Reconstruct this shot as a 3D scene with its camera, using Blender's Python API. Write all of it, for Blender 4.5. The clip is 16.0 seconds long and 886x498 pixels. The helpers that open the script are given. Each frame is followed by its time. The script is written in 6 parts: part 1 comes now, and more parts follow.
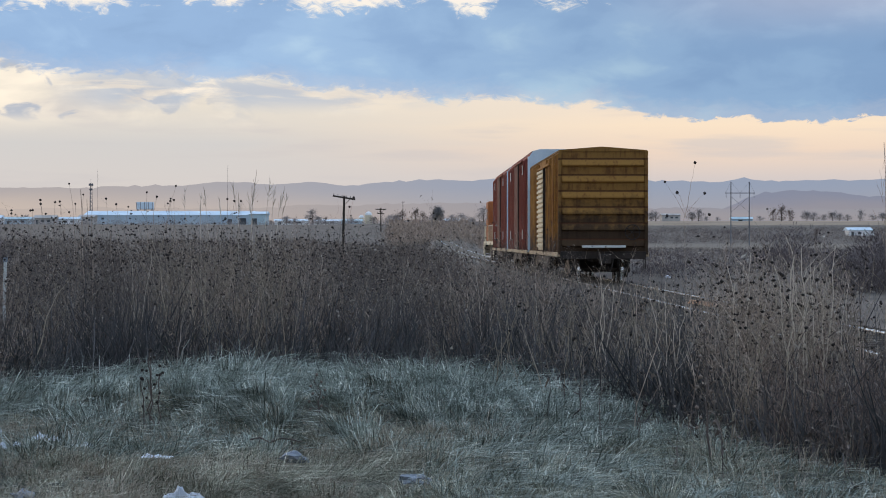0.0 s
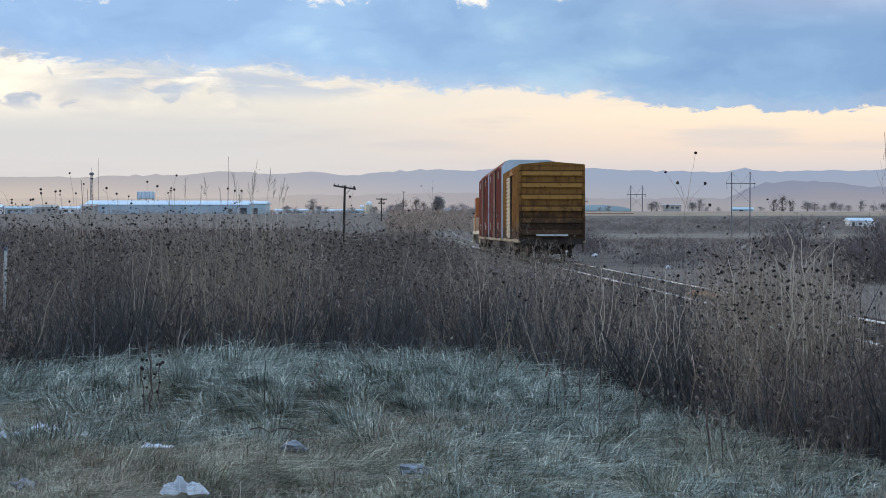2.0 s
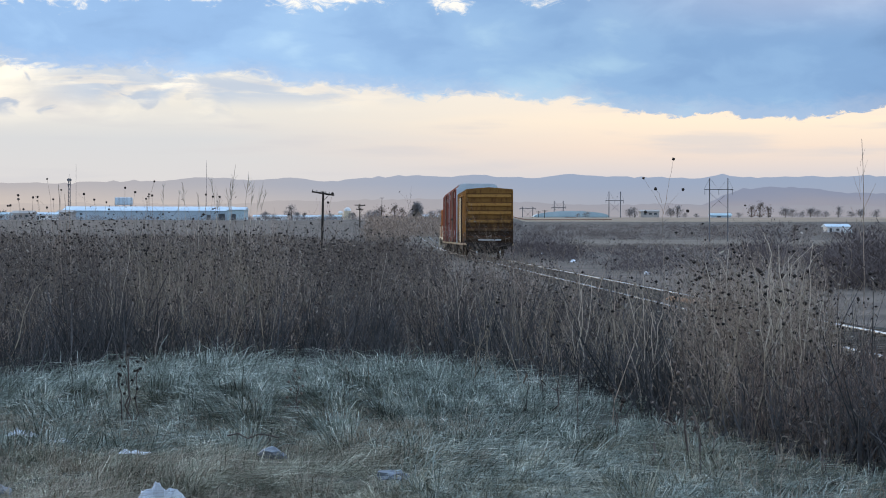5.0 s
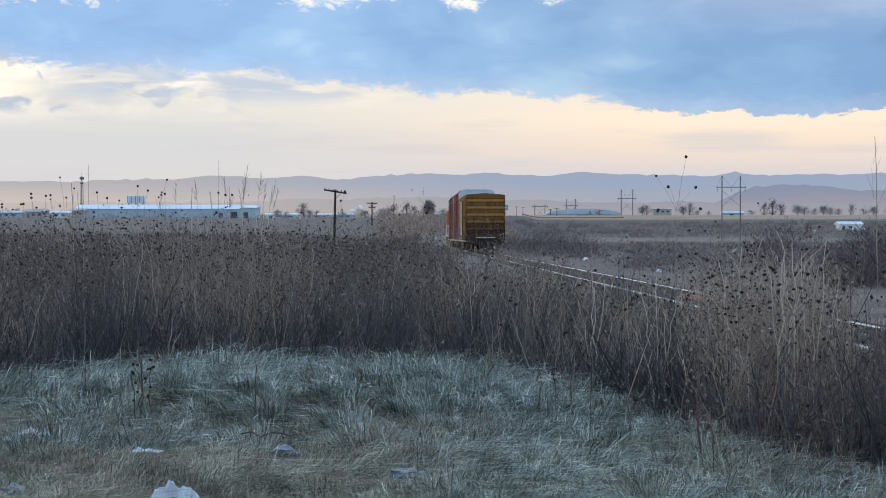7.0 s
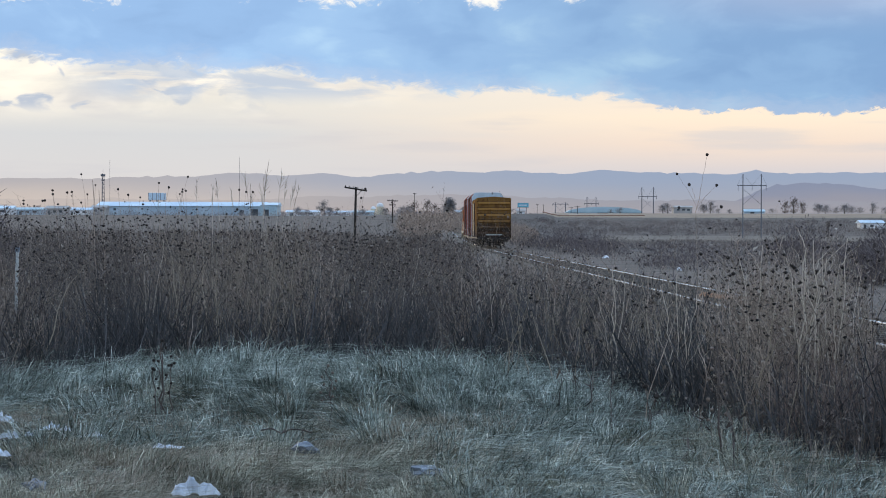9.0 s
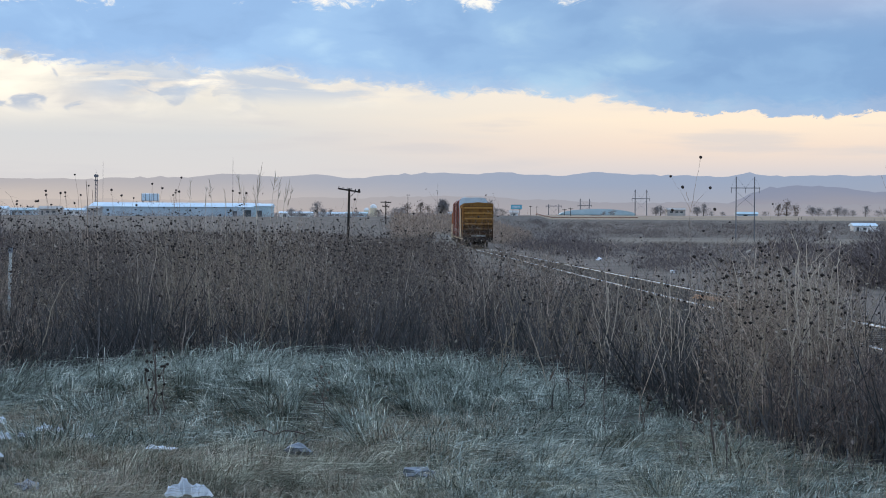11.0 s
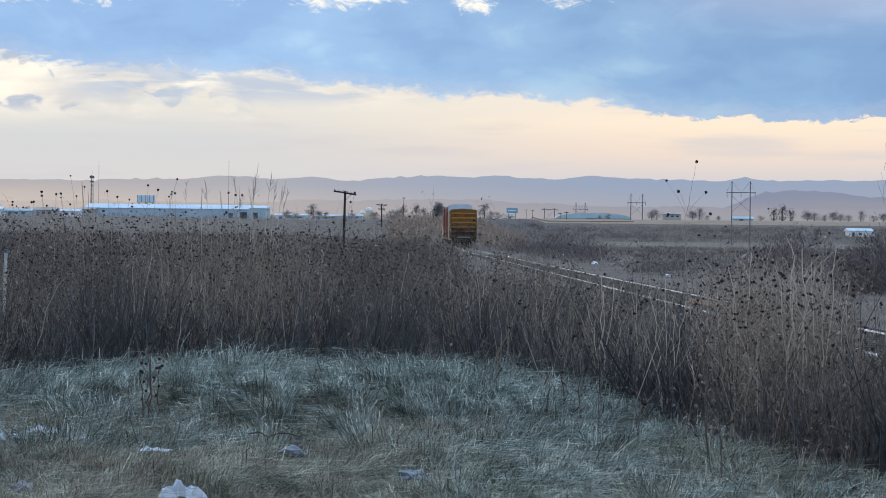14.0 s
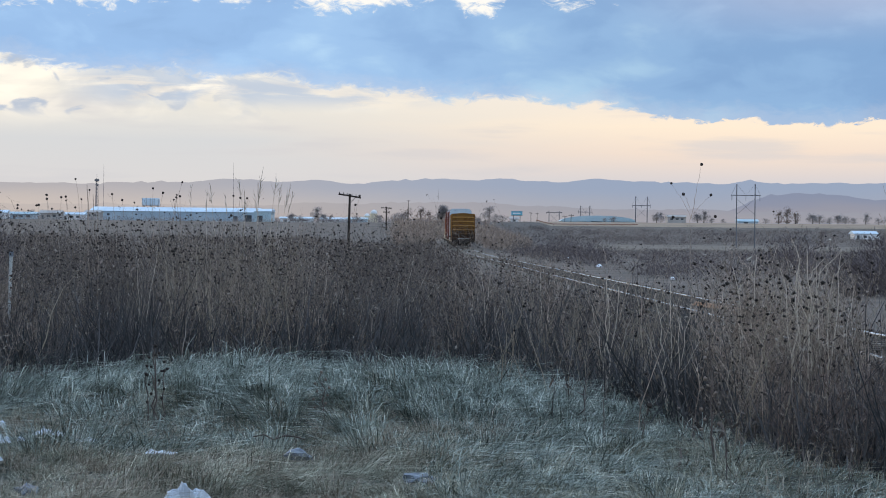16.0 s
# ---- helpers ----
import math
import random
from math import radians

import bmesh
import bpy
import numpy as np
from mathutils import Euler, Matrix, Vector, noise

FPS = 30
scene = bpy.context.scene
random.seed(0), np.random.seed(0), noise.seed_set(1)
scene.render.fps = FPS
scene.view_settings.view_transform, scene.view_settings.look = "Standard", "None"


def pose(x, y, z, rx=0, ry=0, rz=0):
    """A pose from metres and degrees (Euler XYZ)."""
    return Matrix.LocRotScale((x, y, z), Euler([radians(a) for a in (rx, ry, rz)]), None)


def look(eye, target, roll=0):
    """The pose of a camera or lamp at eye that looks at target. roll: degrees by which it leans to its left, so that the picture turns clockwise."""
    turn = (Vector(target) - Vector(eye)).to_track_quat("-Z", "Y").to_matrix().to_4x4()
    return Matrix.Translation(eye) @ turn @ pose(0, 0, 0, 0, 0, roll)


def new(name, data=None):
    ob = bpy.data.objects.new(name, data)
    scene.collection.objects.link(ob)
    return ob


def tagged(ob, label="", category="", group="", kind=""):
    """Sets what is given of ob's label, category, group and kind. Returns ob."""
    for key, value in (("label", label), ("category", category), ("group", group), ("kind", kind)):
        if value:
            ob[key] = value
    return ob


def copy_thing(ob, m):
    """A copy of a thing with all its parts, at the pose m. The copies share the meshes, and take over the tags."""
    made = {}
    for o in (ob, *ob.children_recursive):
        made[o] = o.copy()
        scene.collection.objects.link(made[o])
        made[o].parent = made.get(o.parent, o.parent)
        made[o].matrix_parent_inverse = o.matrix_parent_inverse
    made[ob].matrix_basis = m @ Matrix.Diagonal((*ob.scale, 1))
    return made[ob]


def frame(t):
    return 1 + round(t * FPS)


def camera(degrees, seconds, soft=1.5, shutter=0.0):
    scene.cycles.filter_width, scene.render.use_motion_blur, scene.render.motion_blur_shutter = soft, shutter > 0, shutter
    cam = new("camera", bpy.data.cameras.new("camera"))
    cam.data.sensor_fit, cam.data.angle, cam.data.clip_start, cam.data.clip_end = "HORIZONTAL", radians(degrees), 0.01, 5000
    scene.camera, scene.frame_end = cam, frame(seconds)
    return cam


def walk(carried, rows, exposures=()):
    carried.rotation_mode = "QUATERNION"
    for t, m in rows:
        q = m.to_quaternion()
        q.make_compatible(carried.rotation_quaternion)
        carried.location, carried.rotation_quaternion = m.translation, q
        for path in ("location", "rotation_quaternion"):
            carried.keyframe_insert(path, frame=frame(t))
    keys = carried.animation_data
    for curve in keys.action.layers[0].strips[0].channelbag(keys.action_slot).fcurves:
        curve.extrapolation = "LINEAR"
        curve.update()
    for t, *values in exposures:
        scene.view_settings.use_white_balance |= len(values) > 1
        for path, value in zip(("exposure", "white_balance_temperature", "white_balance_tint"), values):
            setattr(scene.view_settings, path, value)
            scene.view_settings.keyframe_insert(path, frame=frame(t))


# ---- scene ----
EYE = 1.6          # height of the lens over the near ground
cam = camera(26.0, 16.0, soft=0.98)
# seconds, sideways and upward sway in metres, turn to the left, tilt up and lean in degrees
PATH = [
    (0, 0, -0, 0, -0, -0),
    (0.5, 0.0042, 0.0001, -0.0455, -0.016, 0.0922),
    (1, 0.0026, -0.0003, -0.1848, -0.346, -0.0759),
    (1.5, 0.0044, -0.0001, -0.0461, -0.4084, 0.1527),
    (2, 0.0032, 0.001, 0.018, -0.3018, 0.0816),
    (2.5, 0.0039, 0.0006, 0.1375, -0.2814, 0.0058),
    (3, 0.0045, -0.0002, 0.088, -0.2094, 0.3041),
    (3.5, 0.005, 0.0024, -0.2489, -0.1243, 0.5782),
    (4, 0.0061, 0.0008, -0.6016, -0.0342, 0.3882),
    (6.5, 0.0025, 0, -0.4076, -0.2778, -0.2323),
    (7, 0.0008, 0.0016, -0.2624, -0.181, 0.029),
    (7.5, 0.0001, 0.0006, -0.1657, -0.1064, -0.0311),
    (8, 0.0012, 0.0002, 0.0992, -0.0492, -0.0097),
    (8.5, 0.0007, 0.0004, 0.224, -0.1703, 0.0636),
    (9, -0.0002, -0.0021, 0.3449, -0.2516, 0.159),
    (11.5, -0.0039, -0.0003, 0.0989, -0.1573, 0.3616),
    (12, -0.0029, -0.0004, 0.0657, -0.0816, 0.3715),
    (12.5, -0.0035, -0.0004, -0.0137, -0.0579, 0.4438),
    (13, -0.0027, -0.0002, -0.0216, -0.0802, 0.5049),
    (13.5, -0.0035, -0.0016, -0.0428, -0.1297, 0.6087),
    (14, -0.0039, 0, 0.0103, -0.112, 0.6334),
    (14.5, -0.0053, -0.0001, 0.0215, -0.0475, 0.5431),
    (15, -0.0056, -0.0004, 0.0223, -0.0182, 0.5769),
    (15.5, -0.006, -0.0001, 0.1267, 0.0171, 0.624),
    (16, -0.0058, -0.0014, 0.152, -0.0249, 0.6035),
]
walk(cam, [(t, pose(sx, 0, EYE + sz, 89.764 + up, 0, turn) @ pose(0, 0, 0, 0, 0, lean))
           for t, sx, sz, turn, up, lean in PATH],
     [(0, -0.10, 6850, 12), (0.5, 0.08, 6800, 12), (1.0, 0.08, 6700, 11), (2, 0.07, 6600, 10), (4, 0.07, 6500, 10), (16, 0.03, 6500, 10)])


# ---- node helpers ----
class Nodes:
    def __init__(self, tree):
        self.t = tree
        tree.nodes.clear()

    def add(self, kind, **settings):
        n = self.t.nodes.new(kind)
        for k, v in settings.items():
            setattr(n, k, v)
        return n

    def put(self, socket, value):
        if hasattr(value, "is_output"):
            self.t.links.new(value, socket)
        else:
            socket.default_value = value

    def math(self, op, a, b=0.0, clamp=False):
        n = self.add("ShaderNodeMath", operation=op, use_clamp=clamp)
        self.put(n.inputs[0], a)
        self.put(n.inputs[1], b)
        return n.outputs[0]

    def mix(self, f, a, b):
        n = self.add("ShaderNodeMix", data_type="RGBA")
        self.put(n.inputs[0], f)
        for s, v in ((n.inputs[6], a), (n.inputs[7], b)):
            self.put(s, (*v, 1.0) if isinstance(v, tuple) and len(v) == 3 else v)
        return n.outputs[2]

    def step(self, v, lo, hi):
        n = self.add("ShaderNodeMapRange", interpolation_type="SMOOTHSTEP")
        self.put(n.inputs[0], v)
        n.inputs[1].default_value, n.inputs[2].default_value = lo, hi
        return n.outputs[0]

    def noise(self, vec, scale, detail=4.0, rough=0.55, distort=0.0):
        n = self.add("ShaderNodeTexNoise")
        if vec is not None:
            self.put(n.inputs["Vector"], vec)
        n.inputs["Scale"].default_value, n.inputs["Detail"].default_value = scale, detail
        n.inputs["Roughness"].default_value, n.inputs["Distortion"].default_value = rough, distort
        return n.outputs["Fac"]

    def vec(self, x, y, z=0.0):
        n = self.add("ShaderNodeCombineXYZ")
        for s, v in zip(n.inputs, (x, y, z)):
            self.put(s, v)
        return n.outputs[0]

    def ramp(self, f, stops, ease="LINEAR"):
        n = self.add("ShaderNodeValToRGB")
        n.color_ramp.interpolation = ease
        e = n.color_ramp.elements
        while len(e) < len(stops):
            e.new(0.5)
        for el, (p, c) in zip(e, stops):
            el.position = p
            el.color = (*c, 1.0) if isinstance(c, tuple) else (c, c, c, 1.0)
        self.put(n.inputs[0], f)
        return n.outputs[0]


# ---- sky: a bank of blue-grey cloud over a cream evening glow ----
SUN_AZ, SUN_EL = -38.0, 9.0      # degrees to the left of the view's axis, and up


def make_sky():
    w = bpy.data.worlds.new("evening_sky")
    scene.world = w
    w.use_nodes = True
    n = Nodes(w.node_tree)
    co = n.add("ShaderNodeTexCoord")
    sep = n.add("ShaderNodeSeparateXYZ")
    n.put(sep.inputs[0], co.outputs["Generated"])
    x, y, z = sep.outputs
    az = n.math("MULTIPLY", n.math("ARCTAN2", x, y), 57.296)
    el = n.math("MULTIPLY", n.math("ARCSINE", z), 57.296)
    flat = n.vec(az, n.math("MULTIPLY", el, 2.2), 3.0)
    big = n.noise(flat, 0.11, 2, 0.45)
    mid = n.noise(flat, 0.42, 5, 0.5, 0.3)
    fine = n.noise(flat, 1.6, 6, 0.65, 0.6)
    streak = n.noise(n.vec(az, n.math("MULTIPLY", el, 9.0), 7.0), 0.16, 4, 0.5)
    # glow under the bank
    glow_l = n.ramp(n.math("DIVIDE", el, 8.0), [(0.0, (0.66, 0.61, 0.585)), (0.22, (0.70, 0.68, 0.675)), (0.36, (0.68, 0.685, 0.69)),
                                                (0.50, (0.84, 0.80, 0.72)), (0.66, (0.99, 0.94, 0.83))])
    glow_r = n.ramp(n.math("DIVIDE", el, 8.0), [(0.0, (0.60, 0.56, 0.58)), (0.23, (0.70, 0.65, 0.65)), (0.33, (0.90, 0.74, 0.62)),
                                                (0.43, (1.0, 0.84, 0.66)), (0.6, (0.86, 0.80, 0.74))])
    glow = n.mix(n.step(n.math("ADD", az, n.math("MULTIPLY", streak, 8.0)), -4.0, 12.0), glow_l, glow_r)
    grey = n.math("MULTIPLY", n.step(streak, 0.5, 0.68), 0.55)
    glow = n.mix(grey, glow, (0.64, 0.63, 0.65))
    # bright broken cloud at the left, under the bank
    puff = n.math("MULTIPLY", n.step(mid, 0.44, 0.62), n.step(n.math("ADD", el, n.math("MULTIPLY", big, 1.5)), 3.9, 5.2))
    puff = n.math("MULTIPLY", puff, n.math("SUBTRACT", 1.0, n.step(az, -9.0, 0.0)))
    glow = n.mix(puff, glow, (1.08, 1.0, 0.86))
    bits = n.math("MULTIPLY", n.step(n.noise(flat, 0.8, 4, 0.5, 0.5), 0.55, 0.66), n.math("SUBTRACT", 1.0, n.step(az, -10.0, -4.0)))
    bits = n.math("MULTIPLY", bits, n.math("MULTIPLY", n.step(el, 3.4, 3.8), 0.95))
    glow = n.mix(bits, glow, (0.50, 0.56, 0.66))
    wisp = n.noise(n.vec(n.math("MULTIPLY", az, 0.35), n.math("MULTIPLY", el, 1.5), 11.0), 1.0, 6, 0.55, 0.6)
    band = n.math("MULTIPLY", n.step(el, 3.7, 4.3), n.math("MULTIPLY", n.step(az, -12.0, -9.5), n.math("SUBTRACT", 1.0, n.step(az, -4.0, 1.5))))
    glow = n.mix(n.math("MULTIPLY", n.math("MULTIPLY", n.step(wisp, 0.38, 0.55), band), 0.8), glow, (0.50, 0.59, 0.72))
    # the bank's lower edge, by azimuth
    edge = n.ramp(n.math("DIVIDE", n.math("ADD", az, 30.0), 60.0),
                  [(0.0, 0.56), (0.283, 0.515), (0.318, 0.485), (0.365, 0.49), (0.42, 0.462), (0.46, 0.435), (0.5325, 0.42), (0.585, 0.400), (0.604, 0.368), (0.644, 0.374), (0.663, 0.346), (0.685, 0.356), (0.717, 0.374), (1.0, 0.40)])
    edge = n.math("MULTIPLY", edge, 10.0)
    h = n.math("SUBTRACT", el, edge)
    h = n.math("ADD", h, n.math("MULTIPLY", n.math("SUBTRACT", mid, 0.5), 1.0))
    h = n.math("ADD", h, n.math("MULTIPLY", n.math("SUBTRACT", fine, 0.5), 0.8))
    bank = n.step(n.math("MULTIPLY", h, n.math("ADD", 1.0, n.math("MULTIPLY", n.step(az, 5.0, 8.0), 1.2))), -0.05, 0.22)
    blue = n.ramp(n.math("ADD", n.math("MULTIPLY", mid, 0.38), n.math("MULTIPLY", big, 0.62)),
                  [(0.34, (0.78, 0.80, 0.84)), (0.47, (0.94, 0.95, 0.97)), (0.56, (1.10, 1.08, 1.05)), (0.68, (1.5, 1.36, 1.15))], "EASE")
    tint = n.mix(n.step(az, -9.0, 8.0), (0.345, 0.545, 0.84), (0.255, 0.425, 0.68))
    lift = n.mix(n.math("MULTIPLY", n.step(el, 5.6, 7.6), n.step(az, 3.0, 12.0)), tint, (0.44, 0.53, 0.72))
    tone = n.add("ShaderNodeMix", data_type="RGBA", blend_type="MULTIPLY")
    tone.inputs[0].default_value = 1.0
    n.put(tone.inputs[6], lift)
    n.put(tone.inputs[7], blue)
    blue = tone.outputs[2]
    rim = n.math("MULTIPLY", n.step(h, 0.0, 0.12), n.math("SUBTRACT", 1.0, n.step(h, 0.1, 0.7)))
    blue = n.mix(n.math("MULTIPLY", rim, 0.25), blue, (0.70, 0.72, 0.78))
    # white breaks over the bank
    top = n.math("ADD", el, n.math("MULTIPLY", n.math("SUBTRACT", mid, 0.5), 1.7))
    top = n.math("ADD", top, n.math("MULTIPLY", n.math("SUBTRACT", fine, 0.5), 1.7))
    lid = n.ramp(n.math("DIVIDE", n.math("ADD", az, 30.0), 60.0),
                 [(0.0, 0.6), (0.283, 0.62), (0.337, 0.6), (0.367, 0.25), (0.39, 0.48), (0.477, 0.45), (0.495, 0.2), (0.507, 0.75), (0.520, 0.68), (0.535, 0.1), (0.555, 0.48), (0.568, 0.42), (0.585, 0.0), (1.0, 0.0)])
    top = n.math("ADD", top, n.math("SUBTRACT", lid, 0.47))
    gap = n.step(top, 6.9, 7.35)
    blue = n.mix(gap, blue, (1.0, 0.97, 0.90))
    view = n.mix(bank, glow, blue)
    # higher up: thinner grey cloud over the clear sky
    sky = n.add("ShaderNodeTexSky", sky_type="NISHITA", sun_disc=False)
    sky.sun_elevation, sky.sun_rotation = radians(SUN_EL), radians(SUN_AZ)
    clear = n.add("ShaderNodeVectorMath", operation="SCALE")
    n.put(clear.inputs[0], sky.outputs[0])
    clear.inputs["Scale"].default_value = 0.10
    high = n.mix(n.step(big, 0.25, 0.5), clear.outputs[0], (0.72, 0.98, 1.36))
    out = n.mix(n.step(el, 8.0, 14.0), view, high)
    bg = n.add("ShaderNodeBackground")
    n.put(bg.inputs[0], out)
    bg.inputs[1].default_value = 1.0
    end = n.add("ShaderNodeOutputWorld")
    n.put(end.inputs[0], bg.outputs[0])


make_sky()
sun = new("sun", bpy.data.lights.new("sun", "SUN"))
sun.data.energy, sun.data.angle, sun.data.color = 0.9, radians(12), (1.0, 0.80, 0.58)
sun.matrix_world = look((math.sin(radians(SUN_AZ)) * 100, math.cos(radians(SUN_AZ)) * 100, 100 * math.tan(radians(SUN_EL))), (0, 0, 0))


# ---- materials ----
def mat(name, colours, scale=3.0, rough=0.8, metal=0.0, bump=0.0, fine=40.0, stretch=(1, 1, 1), spread=0.0, island=False, spec=0.3, vary=0.5, calm=0.5, thin=0.0):
    """A surface of two or three colours mixed by noise at two scales, in metres; spread: change from object to object; thin: share of light that passes through."""
    m = bpy.data.materials.new(name)
    m.use_nodes = True
    n = Nodes(m.node_tree)
    co = n.add("ShaderNodeTexCoord")
    mp = n.add("ShaderNodeMapping")
    n.put(mp.inputs[0], co.outputs["Object"])
    mp.inputs["Scale"].default_value = stretch
    a = n.noise(mp.outputs[0], scale, 5, 0.6)
    b = n.noise(mp.outputs[0], fine, 4, 0.6)
    f = n.math("ADD", n.math("MULTIPLY", a, 1 - vary * 0.5), n.math("MULTIPLY", b, vary * 0.5))
    if island:
        g = n.add("ShaderNodeNewGeometry")
        f = n.math("ADD", n.math("MULTIPLY", n.math("SUBTRACT", f, 0.5), 3.0 * (1.0 - calm)), n.math("ADD", 0.5 - calm / 2, n.math("MULTIPLY", g.outputs["Random Per Island"], calm)))
    if spread:
        o = n.add("ShaderNodeObjectInfo")
        f = n.math("ADD", f, n.math("MULTIPLY", n.math("SUBTRACT", o.outputs["Random"], 0.5), spread))
    k = len(colours)
    lo, hi = (0.12, 0.88) if island else (0.36, 0.66)
    col = n.ramp(f, [(lo + (hi - lo) * i / max(1, k - 1), c) for i, c in enumerate(colours)])
    p = n.add("ShaderNodeBsdfPrincipled")
    n.put(p.inputs["Base Color"], col)
    n.put(p.inputs["Roughness"], n.math("ADD", rough - 0.1, n.math("MULTIPLY", b, 0.2), True))
    p.inputs["Metallic"].default_value = metal
    p.inputs["Specular IOR Level"].default_value = spec
    if bump:
        bp = n.add("ShaderNodeBump")
        bp.inputs["Strength"].default_value, bp.inputs["Distance"].default_value = 0.7, bump
        n.put(bp.inputs["Height"], b)
        n.put(p.inputs["Normal"], bp.outputs[0])
    e = n.add("ShaderNodeOutputMaterial")
    n.put(e.inputs[0], p.outputs[0])
    if thin:
        tr = n.add("ShaderNodeBsdfTranslucent")
        n.put(tr.inputs[0], col)
        mx = n.add("ShaderNodeMixShader")
        mx.inputs[0].default_value = thin
        n.put(mx.inputs[1], p.outputs[0])
        n.put(mx.inputs[2], tr.outputs[0])
        n.put(e.inputs[0], mx.outputs[0])
    return m


def grimy(name, paint, rust, soot, sootline=2.6, rough=0.72, amount=0.5, seams=None):
    """Old paint on steel: rust runs down it, and road grime climbs from the sill."""
    m = bpy.data.materials.new(name)
    m.use_nodes = True
    n = Nodes(m.node_tree)
    co = n.add("ShaderNodeTexCoord")
    sep = n.add("ShaderNodeSeparateXYZ")
    n.put(sep.inputs[0], co.outputs["Object"])
    x, y, z = sep.outputs
    run = n.noise(n.vec(n.math("MULTIPLY", x, 6.0), n.math("MULTIPLY", y, 6.0), n.math("MULTIPLY", z, 0.7)), 1.0, 5, 0.65)
    spot = n.noise(co.outputs["Object"], 2.2, 6, 0.65)
    fine = n.noise(co.outputs["Object"], 24.0, 4, 0.6)
    tone = n.noise(co.outputs["Object"], 0.8, 3, 0.5)
    c = n.mix(n.math("MULTIPLY", tone, 0.5), paint, tuple(v * 0.68 for v in paint))
    r = n.step(n.math("ADD", n.math("MULTIPLY", run, 0.6), n.math("MULTIPLY", spot, 0.4)), 0.62 - 0.2 * amount, 0.72 - 0.1 * amount)
    c = n.mix(n.math("MULTIPLY", r, 0.75), c, rust)
    g = n.math("SUBTRACT", n.math("ADD", sootline, n.math("MULTIPLY", n.math("SUBTRACT", spot, 0.5), 2.6)), z)
    g = n.math("MULTIPLY", n.step(g, -0.25, 1.1), 0.88)
    c = n.mix(g, c, soot)
    c = n.mix(n.math("MULTIPLY", n.step(fine, 0.58, 0.7), 0.25), c, soot)
    if seams:
        # crease shade and gathered rust, both painted as dark lines along the pressed seams
        z0, gap, half = seams
        m1 = n.math("PINGPONG", n.math("SUBTRACT", z, z0), gap / 2)
        s1 = n.math("SUBTRACT", 1.0, n.step(n.math("ADD", m1, n.math("MULTIPLY", n.math("SUBTRACT", run, 0.5), 0.06)), half * 0.6, half * 1.6))
        c = n.mix(n.math("MULTIPLY", s1, 0.85), c, tuple(v * 0.6 for v in rust))
    p = n.add("ShaderNodeBsdfPrincipled")
    n.put(p.inputs["Base Color"], c)
    n.put(p.inputs["Roughness"], n.math("ADD", rough, n.math("MULTIPLY", r, 0.25), True))
    p.inputs["Specular IOR Level"].default_value = 0.12
    bp = n.add("ShaderNodeBump")
    bp.inputs["Strength"].default_value, bp.inputs["Distance"].default_value = 0.5, 0.01
    n.put(bp.inputs["Height"], n.math("ADD", spot, n.math("MULTIPLY", fine, 0.4)))
    n.put(p.inputs["Normal"], bp.outputs[0])
    e = n.add("ShaderNodeOutputMaterial")
    n.put(e.inputs[0], p.outputs[0])
    return m


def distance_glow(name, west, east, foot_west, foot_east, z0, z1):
    """Far hills as a glowing backdrop: evening haze is put into the emission colours, warmer towards the sunset side
    and paler towards the foot.
    """
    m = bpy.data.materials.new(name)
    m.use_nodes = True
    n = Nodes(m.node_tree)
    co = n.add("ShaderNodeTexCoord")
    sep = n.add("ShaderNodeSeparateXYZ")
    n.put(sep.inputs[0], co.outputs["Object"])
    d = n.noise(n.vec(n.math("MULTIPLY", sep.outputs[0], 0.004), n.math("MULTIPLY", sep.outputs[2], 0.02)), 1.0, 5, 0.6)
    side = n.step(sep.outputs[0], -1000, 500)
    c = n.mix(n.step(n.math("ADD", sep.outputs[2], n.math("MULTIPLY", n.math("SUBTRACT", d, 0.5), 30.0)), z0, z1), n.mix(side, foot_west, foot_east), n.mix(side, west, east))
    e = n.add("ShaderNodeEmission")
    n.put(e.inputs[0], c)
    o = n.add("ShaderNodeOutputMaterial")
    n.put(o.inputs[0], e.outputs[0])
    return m


